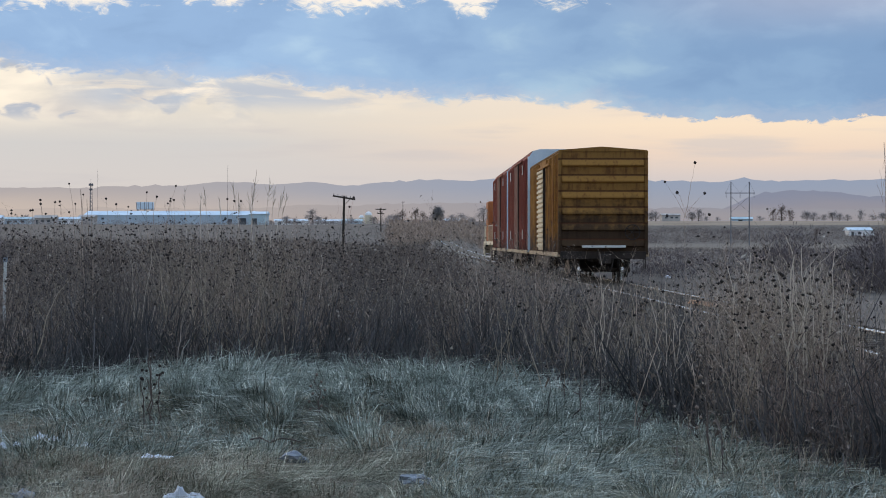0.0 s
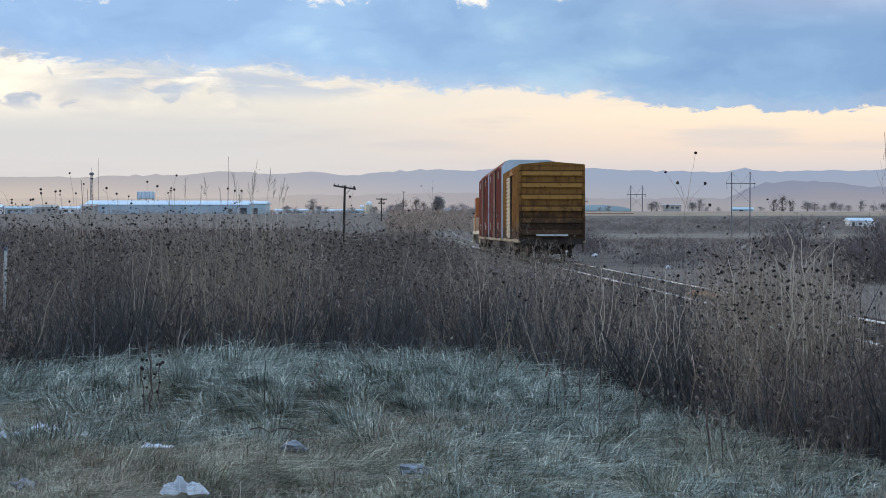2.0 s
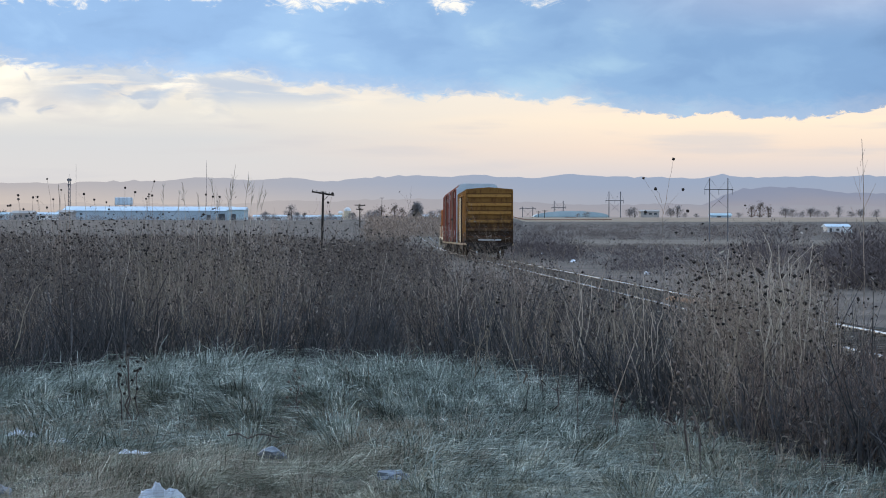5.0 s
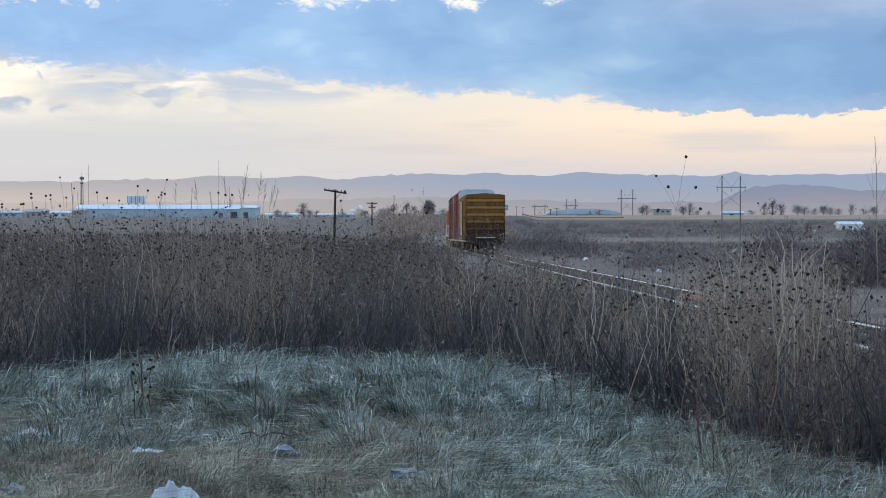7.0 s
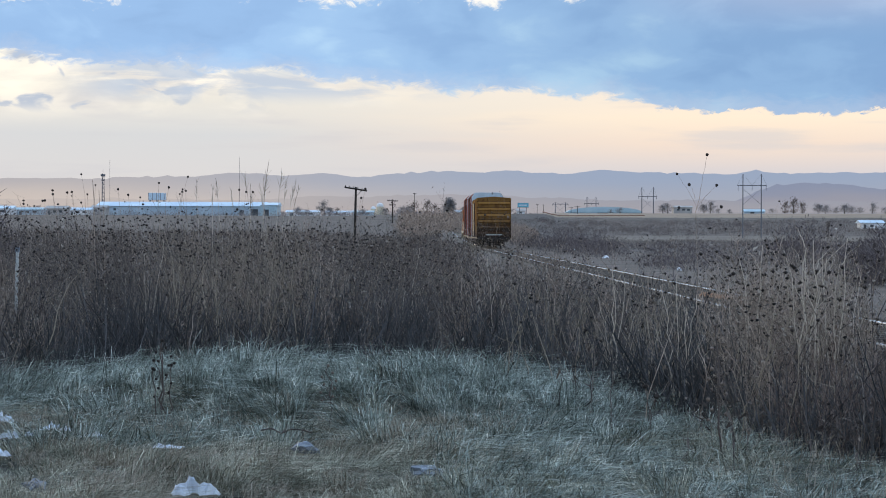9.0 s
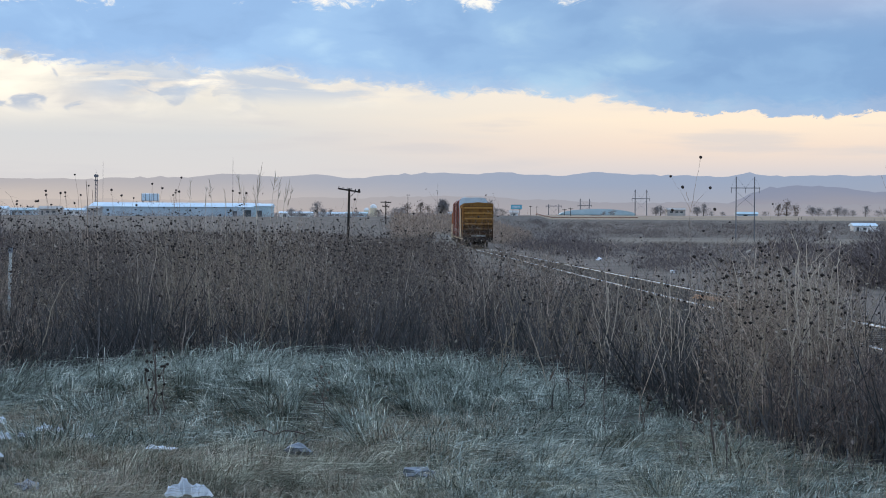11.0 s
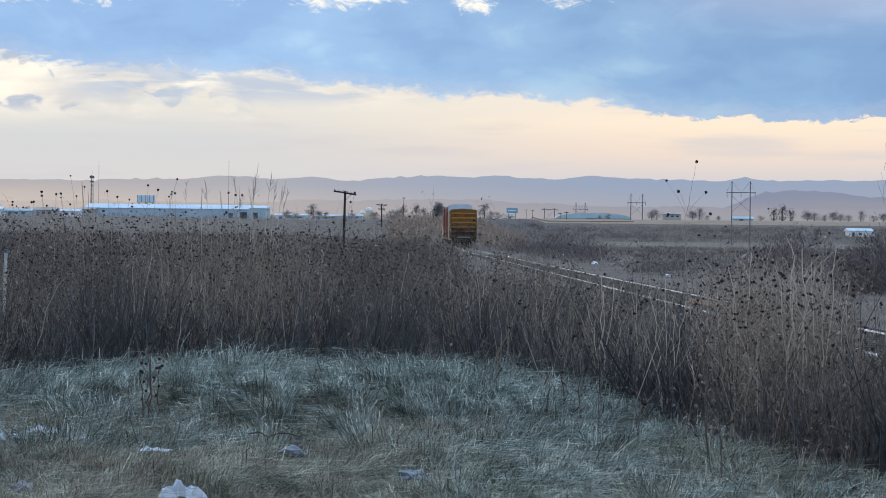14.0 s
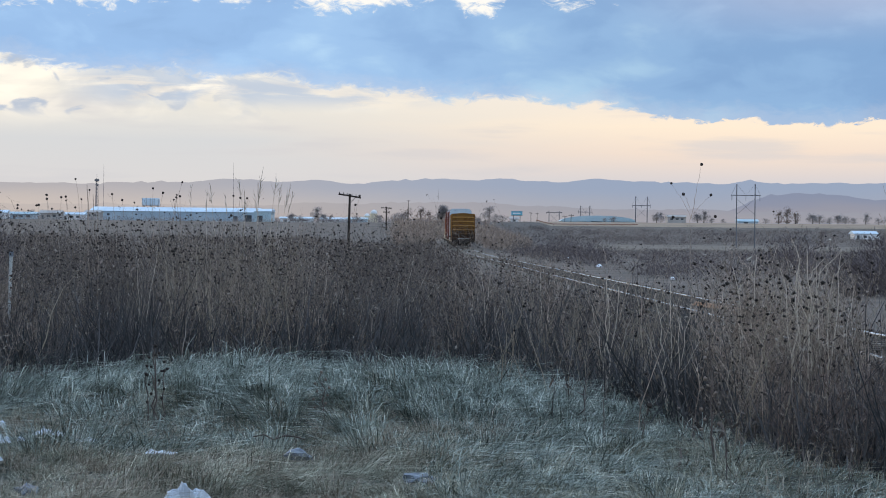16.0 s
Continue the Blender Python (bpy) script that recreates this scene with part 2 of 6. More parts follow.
M = {
    "soil": mat("dry_field", [(0.072, 0.058, 0.049), (0.128, 0.104, 0.088), (0.185, 0.152, 0.128)], 0.25, 0.95, bump=0.03, fine=6.0),
    # thatch coloured dark for the shade in gaps between the tussocks
    "thatch": mat("shaded_thatch", [(0.022, 0.024, 0.019), (0.045, 0.046, 0.036), (0.08, 0.078, 0.06)], 2.5, 0.95, bump=0.02, fine=20.0),
    "bank": mat("dusty_road_bank", [(0.25, 0.18, 0.125), (0.36, 0.275, 0.20)], 0.05, 0.95, fine=0.6),
    "straw_field": mat("straw_field", [(0.14, 0.114, 0.09), (0.215, 0.178, 0.138)], 0.05, 0.95, fine=1.0),
    "ballast": mat("ballast", [(0.07, 0.062, 0.054), (0.13, 0.115, 0.097), (0.22, 0.19, 0.155)], 4.0, 0.95, bump=0.03, fine=18.0),
    "rail": mat("rail_steel", [(0.62, 0.60, 0.57), (0.78, 0.76, 0.73)], 2.0, 0.25, 0.9, fine=30.0),
    "tie": mat("tie_wood", [(0.05, 0.04, 0.032), (0.12, 0.10, 0.08)], 5.0, 0.9, bump=0.01, spread=0.2),
    # grey-green grass with some of the cool skylight put into its colour
    "grass": mat("cool_lit_grass", [(0.03, 0.036, 0.029), (0.128, 0.148, 0.122), (0.345, 0.393, 0.353), (0.85, 0.85, 0.745)], 3.3, 0.8, island=True, fine=9.0, calm=0.32),
    "grass_tan": mat("tan_green_grass", [(0.034, 0.034, 0.024), (0.135, 0.135, 0.098), (0.37, 0.365, 0.285), (0.82, 0.78, 0.63)], 3.3, 0.8, island=True, fine=9.0, calm=0.36),
    "straw": mat("dry_straw", [(0.184, 0.154, 0.108), (0.331, 0.278, 0.216), (0.442, 0.384, 0.313)], 1.0, 0.8, island=True),
    "weed": mat("weed_stalk", [(0.085, 0.067, 0.057), (0.175, 0.138, 0.113), (0.31, 0.242, 0.195), (0.48, 0.375, 0.30), (0.66, 0.53, 0.43)], 1.5, 0.85, island=True, calm=0.38),
    "weed_dark": mat("dark_weed_stalk", [(0.044, 0.038, 0.037), (0.092, 0.078, 0.072), (0.165, 0.138, 0.122), (0.30, 0.25, 0.215)], 1.5, 0.85, island=True, calm=0.45),
    "weed_russet": mat("russet_weed_stalk", [(0.075, 0.053, 0.045), (0.155, 0.112, 0.092), (0.27, 0.20, 0.16), (0.42, 0.32, 0.255)], 1.5, 0.85, island=True, calm=0.45),
    "husk": mat("pale_husk", [(0.13, 0.112, 0.095), (0.27, 0.235, 0.20), (0.46, 0.41, 0.35)], 1.2, 0.8, island=True, calm=0.6),
    # undergrowth darkened: the thicket's inner shade is put into its colour
    "base_shade": mat("shade_dark_stems", [(0.032, 0.033, 0.036), (0.068, 0.066, 0.068), (0.145, 0.136, 0.133)], 1.3, 0.9, island=True, calm=0.5),
    "pale_stalk": mat("pale_stalk", [(0.22, 0.18, 0.135), (0.40, 0.33, 0.25)], 2.0, 0.8, island=True),
    "bleached": mat("bleached_stalk", [(0.425, 0.356, 0.288), (0.688, 0.587, 0.475)], 3.0, 0.75, stretch=(1, 1, 0.2)),
    "leaf": mat("dead_leaf", [(0.036, 0.030, 0.029), (0.105, 0.084, 0.074), (0.27, 0.21, 0.172)], 1.5, 0.9, island=True, calm=0.38),
    "head": mat("seed_head", [(0.014, 0.011, 0.010), (0.045, 0.035, 0.030)], 3.0, 0.9, island=True),
    "brush": mat("brush_twigs", [(0.080, 0.063, 0.059), (0.160, 0.126, 0.114), (0.275, 0.217, 0.190)], 0.12, 0.9, island=True, fine=1.0),
    "field_brush": mat("field_stubble", [(0.072, 0.056, 0.048), (0.142, 0.111, 0.093), (0.235, 0.182, 0.147)], 0.10, 0.95, island=True, fine=1.0),
    "mauve_brush": mat("bare_shrub_twigs", [(0.062, 0.051, 0.052), (0.122, 0.101, 0.101), (0.20, 0.167, 0.162)], 0.10, 0.9, island=True, fine=0.8),
    # lightened and warmed: haze over the far line is in these colours
    "lineside": mat("hazed_thicket", [(0.168, 0.129, 0.105), (0.312, 0.236, 0.188), (0.504, 0.385, 0.302)], 0.12, 0.9, island=True, fine=1.0),
    "rust_brush": mat("russet_brush", [(0.115, 0.080, 0.068), (0.25, 0.182, 0.150)], 0.6, 0.9, island=True),
    # distance haze is put into these paled, greyed leaf colours
    "far_leaf": mat("hazed_foliage", [(0.172, 0.166, 0.177), (0.265, 0.252, 0.254), (0.343, 0.312, 0.296)], 0.3, 0.9, island=True, thin=0.5),
    "bark": mat("bark", [(0.06, 0.05, 0.042), (0.11, 0.09, 0.075)], 4.0, 0.9),
    "pole": mat("creosoted_pole", [(0.020, 0.016, 0.014), (0.045, 0.036, 0.03)], 2.0, 0.85, stretch=(1, 1, 0.2)),
    "tower_wood": mat("weathered_pole", [(0.11, 0.11, 0.125), (0.19, 0.19, 0.205)], 1.0, 0.85, stretch=(1, 1, 0.2)),
    "yellow": grimy("mustard_paint", (0.235, 0.122, 0.034), (0.085, 0.034, 0.018), (0.022, 0.016, 0.014), 3.0, amount=0.8, seams=(4.30, 0.56, 0.03)),
    "yellow_rib": grimy("rib_mustard_paint", (0.305, 0.158, 0.042), (0.12, 0.046, 0.022), (0.025, 0.018, 0.015), 2.85, amount=0.6, seams=(4.30, 0.56, 0.028)),
    "yellow_side": grimy("worn_mustard_side", (0.36, 0.175, 0.045), (0.14, 0.06, 0.03), (0.075, 0.055, 0.048), 2.0, amount=0.95),
    # pale cream: the light on the ribbed door is put into its colour
    "door": grimy("lit_pale_door", (0.66, 0.56, 0.40), (0.33, 0.22, 0.12), (0.25, 0.19, 0.14), 1.2, amount=0.3),
    "red": grimy("oxide_red_paint", (0.235, 0.064, 0.048), (0.10, 0.036, 0.026), (0.06, 0.042, 0.036), 1.5, amount=0.6),
    "red_door": grimy("faded_red_door", (0.11, 0.031, 0.025), (0.10, 0.04, 0.03), (0.06, 0.045, 0.04), 1.5, amount=0.8),
    "galv": mat("pale_roof_metal", [(0.42, 0.52, 0.60), (0.56, 0.66, 0.74)], 0.8, 0.5, 0.1, fine=12.0),
    "sill": grimy("dusty_sill", (0.46, 0.36, 0.24), (0.20, 0.12, 0.07), (0.12, 0.09, 0.07), 0.75, amount=0.7),
    "iron": mat("grimy_iron", [(0.018, 0.015, 0.014), (0.05, 0.038, 0.032)], 3.0, 0.8, 0.2, bump=0.01),
    "pale_bar": mat("pale_bar_paint", [(0.42, 0.44, 0.44), (0.58, 0.60, 0.58)], 3.0, 0.6),
    "white": mat("white_marking", [(0.62, 0.60, 0.56), (0.78, 0.76, 0.72)], 4.0, 0.7),
    "orange": grimy("orange_paint", (0.38, 0.13, 0.045), (0.16, 0.07, 0.04), (0.08, 0.05, 0.04), 1.2, amount=0.4),
    "cream": mat("cream_paint", [(0.55, 0.47, 0.34), (0.70, 0.62, 0.46)], 3.0, 0.6),
    "glass": mat("dark_glass", [(0.02, 0.025, 0.03), (0.03, 0.035, 0.04)], 1.0, 0.15, spec=0.6),
    "paper": mat("white_litter", [(0.72, 0.78, 0.87), (0.88, 0.91, 0.94)], 6.0, 0.7),
    # orange-tan of sunlit dirt, for the sheets added between the rails
    "lit_dirt": mat("sunlit_dirt_tan", [(0.36, 0.20, 0.12), (0.52, 0.32, 0.20)], 4.0, 0.8),
    "grey_litter": mat("grey_litter", [(0.14, 0.165, 0.20), (0.22, 0.25, 0.30)], 5.0, 0.6),
    "wall_pale": mat("pale_sheet_wall", [(0.34, 0.44, 0.52), (0.46, 0.55, 0.62)], 0.15, 0.6, fine=1.5),
    "roof_pale": mat("pale_sheet_roof", [(0.50, 0.62, 0.72), (0.66, 0.76, 0.84)], 0.1, 0.45, fine=1.5),
    "roof_teal": mat("teal_roof", [(0.36, 0.49, 0.55), (0.46, 0.58, 0.63)], 0.1, 0.5, fine=1.5),
    "wall_warm": mat("pale_block_wall", [(0.36, 0.33, 0.31), (0.48, 0.45, 0.42)], 0.2, 0.8, fine=2.0),
    "wall_white": mat("whitewashed_wall", [(0.66, 0.67, 0.68), (0.80, 0.80, 0.80)], 0.3, 0.8, fine=2.0),
    "dark_open": mat("dark_opening", [(0.05, 0.06, 0.07), (0.08, 0.09, 0.10)], 1.0, 0.7),
    "sign": mat("blue_sign", [(0.10, 0.33, 0.46), (0.14, 0.40, 0.53)], 1.0, 0.5),
    "guard": mat("red_band_paint", [(0.27, 0.15, 0.11), (0.36, 0.22, 0.17)], 1.0, 0.7),
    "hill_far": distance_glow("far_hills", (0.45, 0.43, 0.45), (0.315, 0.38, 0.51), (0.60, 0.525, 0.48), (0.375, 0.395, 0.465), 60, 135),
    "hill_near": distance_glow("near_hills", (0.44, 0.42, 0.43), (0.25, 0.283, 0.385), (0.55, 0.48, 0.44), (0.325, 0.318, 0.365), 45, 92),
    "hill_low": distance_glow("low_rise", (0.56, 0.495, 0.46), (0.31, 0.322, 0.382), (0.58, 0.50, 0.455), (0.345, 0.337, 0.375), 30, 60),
}


# ---- mesh helpers ----
def mesh_from(name, verts, quads=None, tris=None):
    me = bpy.data.meshes.new(name)
    verts = np.asarray(verts, dtype=np.float32).reshape(-1, 3)
    nq = 0 if quads is None else len(quads)
    nt = 0 if tris is None else len(tris)
    me.vertices.add(len(verts))
    me.vertices.foreach_set("co", verts.ravel())
    loops = np.concatenate([a for a in (np.asarray(quads).ravel() if nq else None, np.asarray(tris).ravel() if nt else None) if a is not None]).astype(np.int32)
    me.loops.add(len(loops))
    me.loops.foreach_set("vertex_index", loops)
    me.polygons.add(nq + nt)
    starts = np.concatenate([np.arange(nq) * 4, nq * 4 + np.arange(nt) * 3]).astype(np.int32)
    me.polygons.foreach_set("loop_start", starts)
    me.update(calc_edges=True)
    return me


def stuff(name, verts, quads, tris, material, label, category):
    me = mesh_from(name, verts, quads, tris)
    me.materials.append(material)
    return tagged(new(name, me), label, category, kind="stuff")


def tubes(P, R, sides=3):
    """P (n, k, 3) paths and R (n, k) radii to the vertices and quads of tapered tubes."""
    n, k, _ = P.shape
    a = np.arange(sides) * 2 * np.pi / sides
    ring = np.stack([np.cos(a), np.sin(a), 0 * a], 1)
    V = P[:, :, None, :] + ring[None, None] * R[:, :, None, None]
    i = np.arange(n)[:, None, None] * k * sides
    j = np.arange(k - 1)[None, :, None] * sides
    s = np.arange(sides)[None, None]
    s2 = (s + 1) % sides
    q = np.stack([i + j + s, i + j + s2, i + j + sides + s2, i + j + sides + s], -1)
    return V.reshape(-1, 3), q.reshape(-1, 4)


def ribbons(P, Wd, taper):
    """P (n, k, 3) middle lines, Wd (n, 3) half widths, taper (k,) to strips."""
    n, k, _ = P.shape
    off = Wd[:, None, :] * np.asarray(taper)[None, :, None]
    V = np.stack([P - off, P + off], 2)
    i = np.arange(n)[:, None] * k * 2
    j = np.arange(k - 1)[None] * 2
    q = np.stack([i + j, i + j + 1, i + j + 3, i + j + 2], -1)
    return V.reshape(-1, 3), q.reshape(-1, 4)


def lumps(C, S, rng):
    """Eight-sided seed heads at C (n, 3) with sizes S (n,)."""
    base = np.array([(1, 0, 0), (-1, 0, 0), (0, 1, 0), (0, -1, 0), (0, 0, 0.8), (0, 0, -0.8)], float)
    V = C[:, None] + base[None] * S[:, None, None] * rng.uniform(0.7, 1.2, (len(C), 6, 1))
    f = np.array([(0, 2, 4), (2, 1, 4), (1, 3, 4), (3, 0, 4), (2, 0, 5), (1, 2, 5), (3, 1, 5), (0, 3, 5)])
    t = np.arange(len(C))[:, None, None] * 6 + f[None]
    return V.reshape(-1, 3), t.reshape(-1, 3)


class Heap:
    def __init__(self):
        self.v, self.q, self.t, self.n = [], [], [], 0

    def add(self, v, quads=None, tris=None):
        self.v.append(v)
        if quads is not None:
            self.q.append(quads + self.n)
        if tris is not None:
            self.t.append(tris + self.n)
        self.n += len(v)

    def done(self):
        return (np.concatenate(self.v), np.concatenate(self.q) if self.q else None, np.concatenate(self.t) if self.t else None)


def box(bm, x0, x1, y0, y1, z0, z1):
    v = [bm.verts.new((x, y, z)) for z in (z0, z1) for y in (y0, y1) for x in (x0, x1)]
    for f in ((0, 2, 3, 1), (4, 5, 7, 6), (0, 1, 5, 4), (2, 6, 7, 3), (0, 4, 6, 2), (1, 3, 7, 5)):
        bm.faces.new([v[i] for i in f])


def boxes(*items, bevel=0.0):
    bm = bmesh.new()
    for it in items:
        box(bm, *it)
    if bevel:
        bmesh.ops.bevel(bm, geom=list(bm.edges), offset=bevel, segments=2, affect="EDGES", profile=0.5)
    return bm


def rod(bm, a, b, r, r2=None, sides=8):
    a, b = Vector(a), Vector(b)
    m = Matrix.Translation((a + b) / 2) @ (b - a).to_track_quat("Z", "Y").to_matrix().to_4x4()
    bmesh.ops.create_cone(bm, cap_ends=True, segments=sides, radius1=r, radius2=r if r2 is None else r2, depth=(b - a).length, matrix=m)


def rods(*items, sides=8):
    bm = bmesh.new()
    for it in items:
        rod(bm, *it, sides=sides)
    return bm


def prism(points, y0, y1):
    """A solid whose section in x and z is the closed line of points, from y0 to y1."""
    bm = bmesh.new()
    a = [bm.verts.new((x, y0, z)) for x, z in points]
    b = [bm.verts.new((x, y1, z)) for x, z in points]
    bm.faces.new(a)
    bm.faces.new(b[::-1])
    k = len(points)
    for i in range(k):
        bm.faces.new((a[i], b[i], b[(i + 1) % k], a[(i + 1) % k]))
    bmesh.ops.recalc_face_normals(bm, faces=bm.faces)
    return bm


def part(name, bm, material, parent=None, label=""):
    me = bpy.data.meshes.new(name)
    bm.to_mesh(me)
    bm.free()
    me.materials.append(material)
    ob = new(name, me)
    if parent is not None:
        ob.parent = parent
    if label:
        ob["label"] = label
    return ob


# ---- the lie of the land ----
TRACK_X, TRACK_SLOPE = 6.80, -0.01832       # the track's middle: x = TRACK_X + TRACK_SLOPE * y
RAIL_TOP = 0.16
HEADING = math.degrees(math.atan(-TRACK_SLOPE))


def track_x(y):
    return TRACK_X + TRACK_SLOPE * y


def fold_line(x, az):
    """Distance of the little bank at whose foot the short grass ends."""
    return np.interp(az, [-12, -10, -8], [17.6, 16.6, 15.9]) + 0.35 * np.sin(x * 1.1) + 0.2 * np.sin(x * 2.7 + 1)


def land(x, y):
    """Height of the ground: a flat near field that climbs gently towards the hills."""
    x, y = np.asarray(x, float), np.asarray(y, float)
    d = np.hypot(x, y) + 1e-6
    az = np.degrees(np.arctan2(x, np.abs(y) + 1e-6))
    s = np.interp(az, [-4.0, -2.0, 0.8, 3.0], [150, 145, 145, 520])
    e = np.interp(az, [-4.0, -2.0, 0.8, 3.0], [600, 560, 560, 900])
    k = np.interp(az, [-4.0, 0.8, 3.0], [0.0086, 0.0096, 0.0103])
    t = np.clip((d - s) / (e - s), 0, 1) ** np.interp(az, [-4, -2, 0.8, 3], [1.35, 2.2, 2.2, 1.7])
    z = np.where(d < e, t * (EYE + k * e), EYE + k * d)
    # tussocky near ground
    near = np.clip((60 - d) / 30, 0, 1) * np.clip((d - 6) / 3, 0, 1)
    lump = 0.05 * np.sin(x * 1.7 + 0.6 * y) * np.sin(y * 1.3 - 0.5 * x) + 0.03 * np.sin(x * 4.1 + 1.0) * np.sin(y * 3.3)
    hump = 0.25 * np.clip((d - fold_line(x, az)) / 0.55, 0, 1) * np.clip((24 - d) / 6, 0, 1) * np.interp(az, [-14, -11, -8, -3, 1, 4], [0.4, 0.6, 1, 1, 0.5, 0.2])
    z = z + near * lump + np.where(y > 0, hump, 0)
    return z


def track_z(y):
    """Height of the track bed: level near by, then up with the land."""
    return np.where(np.asarray(y) < 65, 0.0, land(track_x(np.asarray(y, float)), y))


def make_ground():
    az = np.radians(np.concatenate([np.linspace(-180, -24, 30, endpoint=False), np.linspace(-24, 24, 150), np.linspace(24, 180, 31)[1:]]))[:-1]
    r = np.concatenate([[2.0, 5.0, 8.0], np.linspace(9, 24, 130), np.linspace(24.4, 46, 50), np.geomspace(47, 4850, 110)])
    A, Rr = np.meshgrid(az, r)
    X, Y = Rr * np.sin(A), Rr * np.cos(A)
    V = np.concatenate([np.stack([X, Y, land(X, Y)], -1).reshape(-1, 3), [[0, 0, 0.0]]])
    na, nr = len(az), len(r)
    i = np.arange(nr - 1)[:, None] * na
    j = np.arange(na)[None]
    j2 = (j + 1) % na
    q = np.stack([i + j2, i + j, i + na + j, i + na + j2], -1).reshape(-1, 4)[:, ::-1]
    c = len(V) - 1
    t = np.stack([np.full(na, c), np.arange(na), (np.arange(na) + 1) % na], -1)[:, ::-1]
    me = mesh_from("ground", V, q, t)
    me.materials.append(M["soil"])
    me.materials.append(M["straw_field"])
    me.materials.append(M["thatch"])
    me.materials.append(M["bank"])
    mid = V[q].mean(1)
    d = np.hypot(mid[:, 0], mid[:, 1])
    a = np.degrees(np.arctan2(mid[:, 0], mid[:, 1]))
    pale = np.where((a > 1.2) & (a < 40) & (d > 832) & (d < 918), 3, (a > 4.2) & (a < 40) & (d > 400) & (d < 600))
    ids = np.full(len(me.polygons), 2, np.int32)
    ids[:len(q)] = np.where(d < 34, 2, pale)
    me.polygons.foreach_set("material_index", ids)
    me.polygons.foreach_set("use_smooth", np.ones(len(me.polygons), bool))
    tagged(new("ground", me), "dry grey-brown field of winter grass and weeds", "ground", kind="structure")


make_ground()


def ridge(name, d, heights, depth, material, label, seed):
    """A line of hills: heights over the level axis, by bearing, with a rough crest and a slope that falls to the viewer."""
    b = np.linspace(-40, 40, 400)
    keys = np.array(heights, float)
    h = np.interp(b, keys[:, 0], keys[:, 1])
    rng = np.random.default_rng(seed)
    for k in range(1, 9):
        h = h + 1.2 / 3396 * np.sin(b * 0.55 * k + rng.uniform(0, 6.3)) / k ** 0.5
    for k in range(10, 40):
        h = h + 0.9 / 3396 * np.sin(b * 0.8 * k + rng.uniform(0, 6.3)) / k ** 0.5
    a = np.radians(b)
    rows = []
    for f, g in ((0.0, 0.0), (0.35, 0.45), (0.7, 0.8), (1.0, 1.0), (1.03, 0.6)):
        rr = d - depth + depth * f
        zz = (EYE + 0.008 * rr) * (1 - g) + (EYE + h * d) * g + 4 * g * (1 - g) * np.sin(b * 3 + f * 5) - (0 if g else 12)
        rows.append(np.stack([rr * np.sin(a), rr * np.cos(a), zz], -1))
    V = np.stack(rows)
    n = len(b)
    i = np.arange(len(rows) - 1)[:, None] * n
    j = np.arange(n - 1)[None]
    q = np.stack([i + j, i + j + 1, i + n + j + 1, i + n + j], -1).reshape(-1, 4)
    me = mesh_from(name, V.reshape(-1, 3), q)
    me.materials.append(material)
    me.polygons.foreach_set("use_smooth", np.ones(len(me.polygons), bool))
    tagged(new(name, me), label, "hills", kind="structure")


def crest(points):
    return [(math.degrees(math.atan((px - 784) / 3396)), (427 - py) / 3396) for px, py in points]


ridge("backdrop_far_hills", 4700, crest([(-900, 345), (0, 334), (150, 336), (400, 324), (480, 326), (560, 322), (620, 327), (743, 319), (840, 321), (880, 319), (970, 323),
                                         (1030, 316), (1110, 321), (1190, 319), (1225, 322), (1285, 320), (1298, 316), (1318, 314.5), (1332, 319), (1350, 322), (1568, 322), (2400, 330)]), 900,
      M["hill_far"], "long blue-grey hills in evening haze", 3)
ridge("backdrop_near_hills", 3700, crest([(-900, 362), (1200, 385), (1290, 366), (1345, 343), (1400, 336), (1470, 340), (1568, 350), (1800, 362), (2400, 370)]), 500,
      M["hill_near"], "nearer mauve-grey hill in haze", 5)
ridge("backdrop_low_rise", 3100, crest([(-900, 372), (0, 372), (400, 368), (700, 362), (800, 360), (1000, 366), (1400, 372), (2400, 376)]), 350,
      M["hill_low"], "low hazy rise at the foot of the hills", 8)


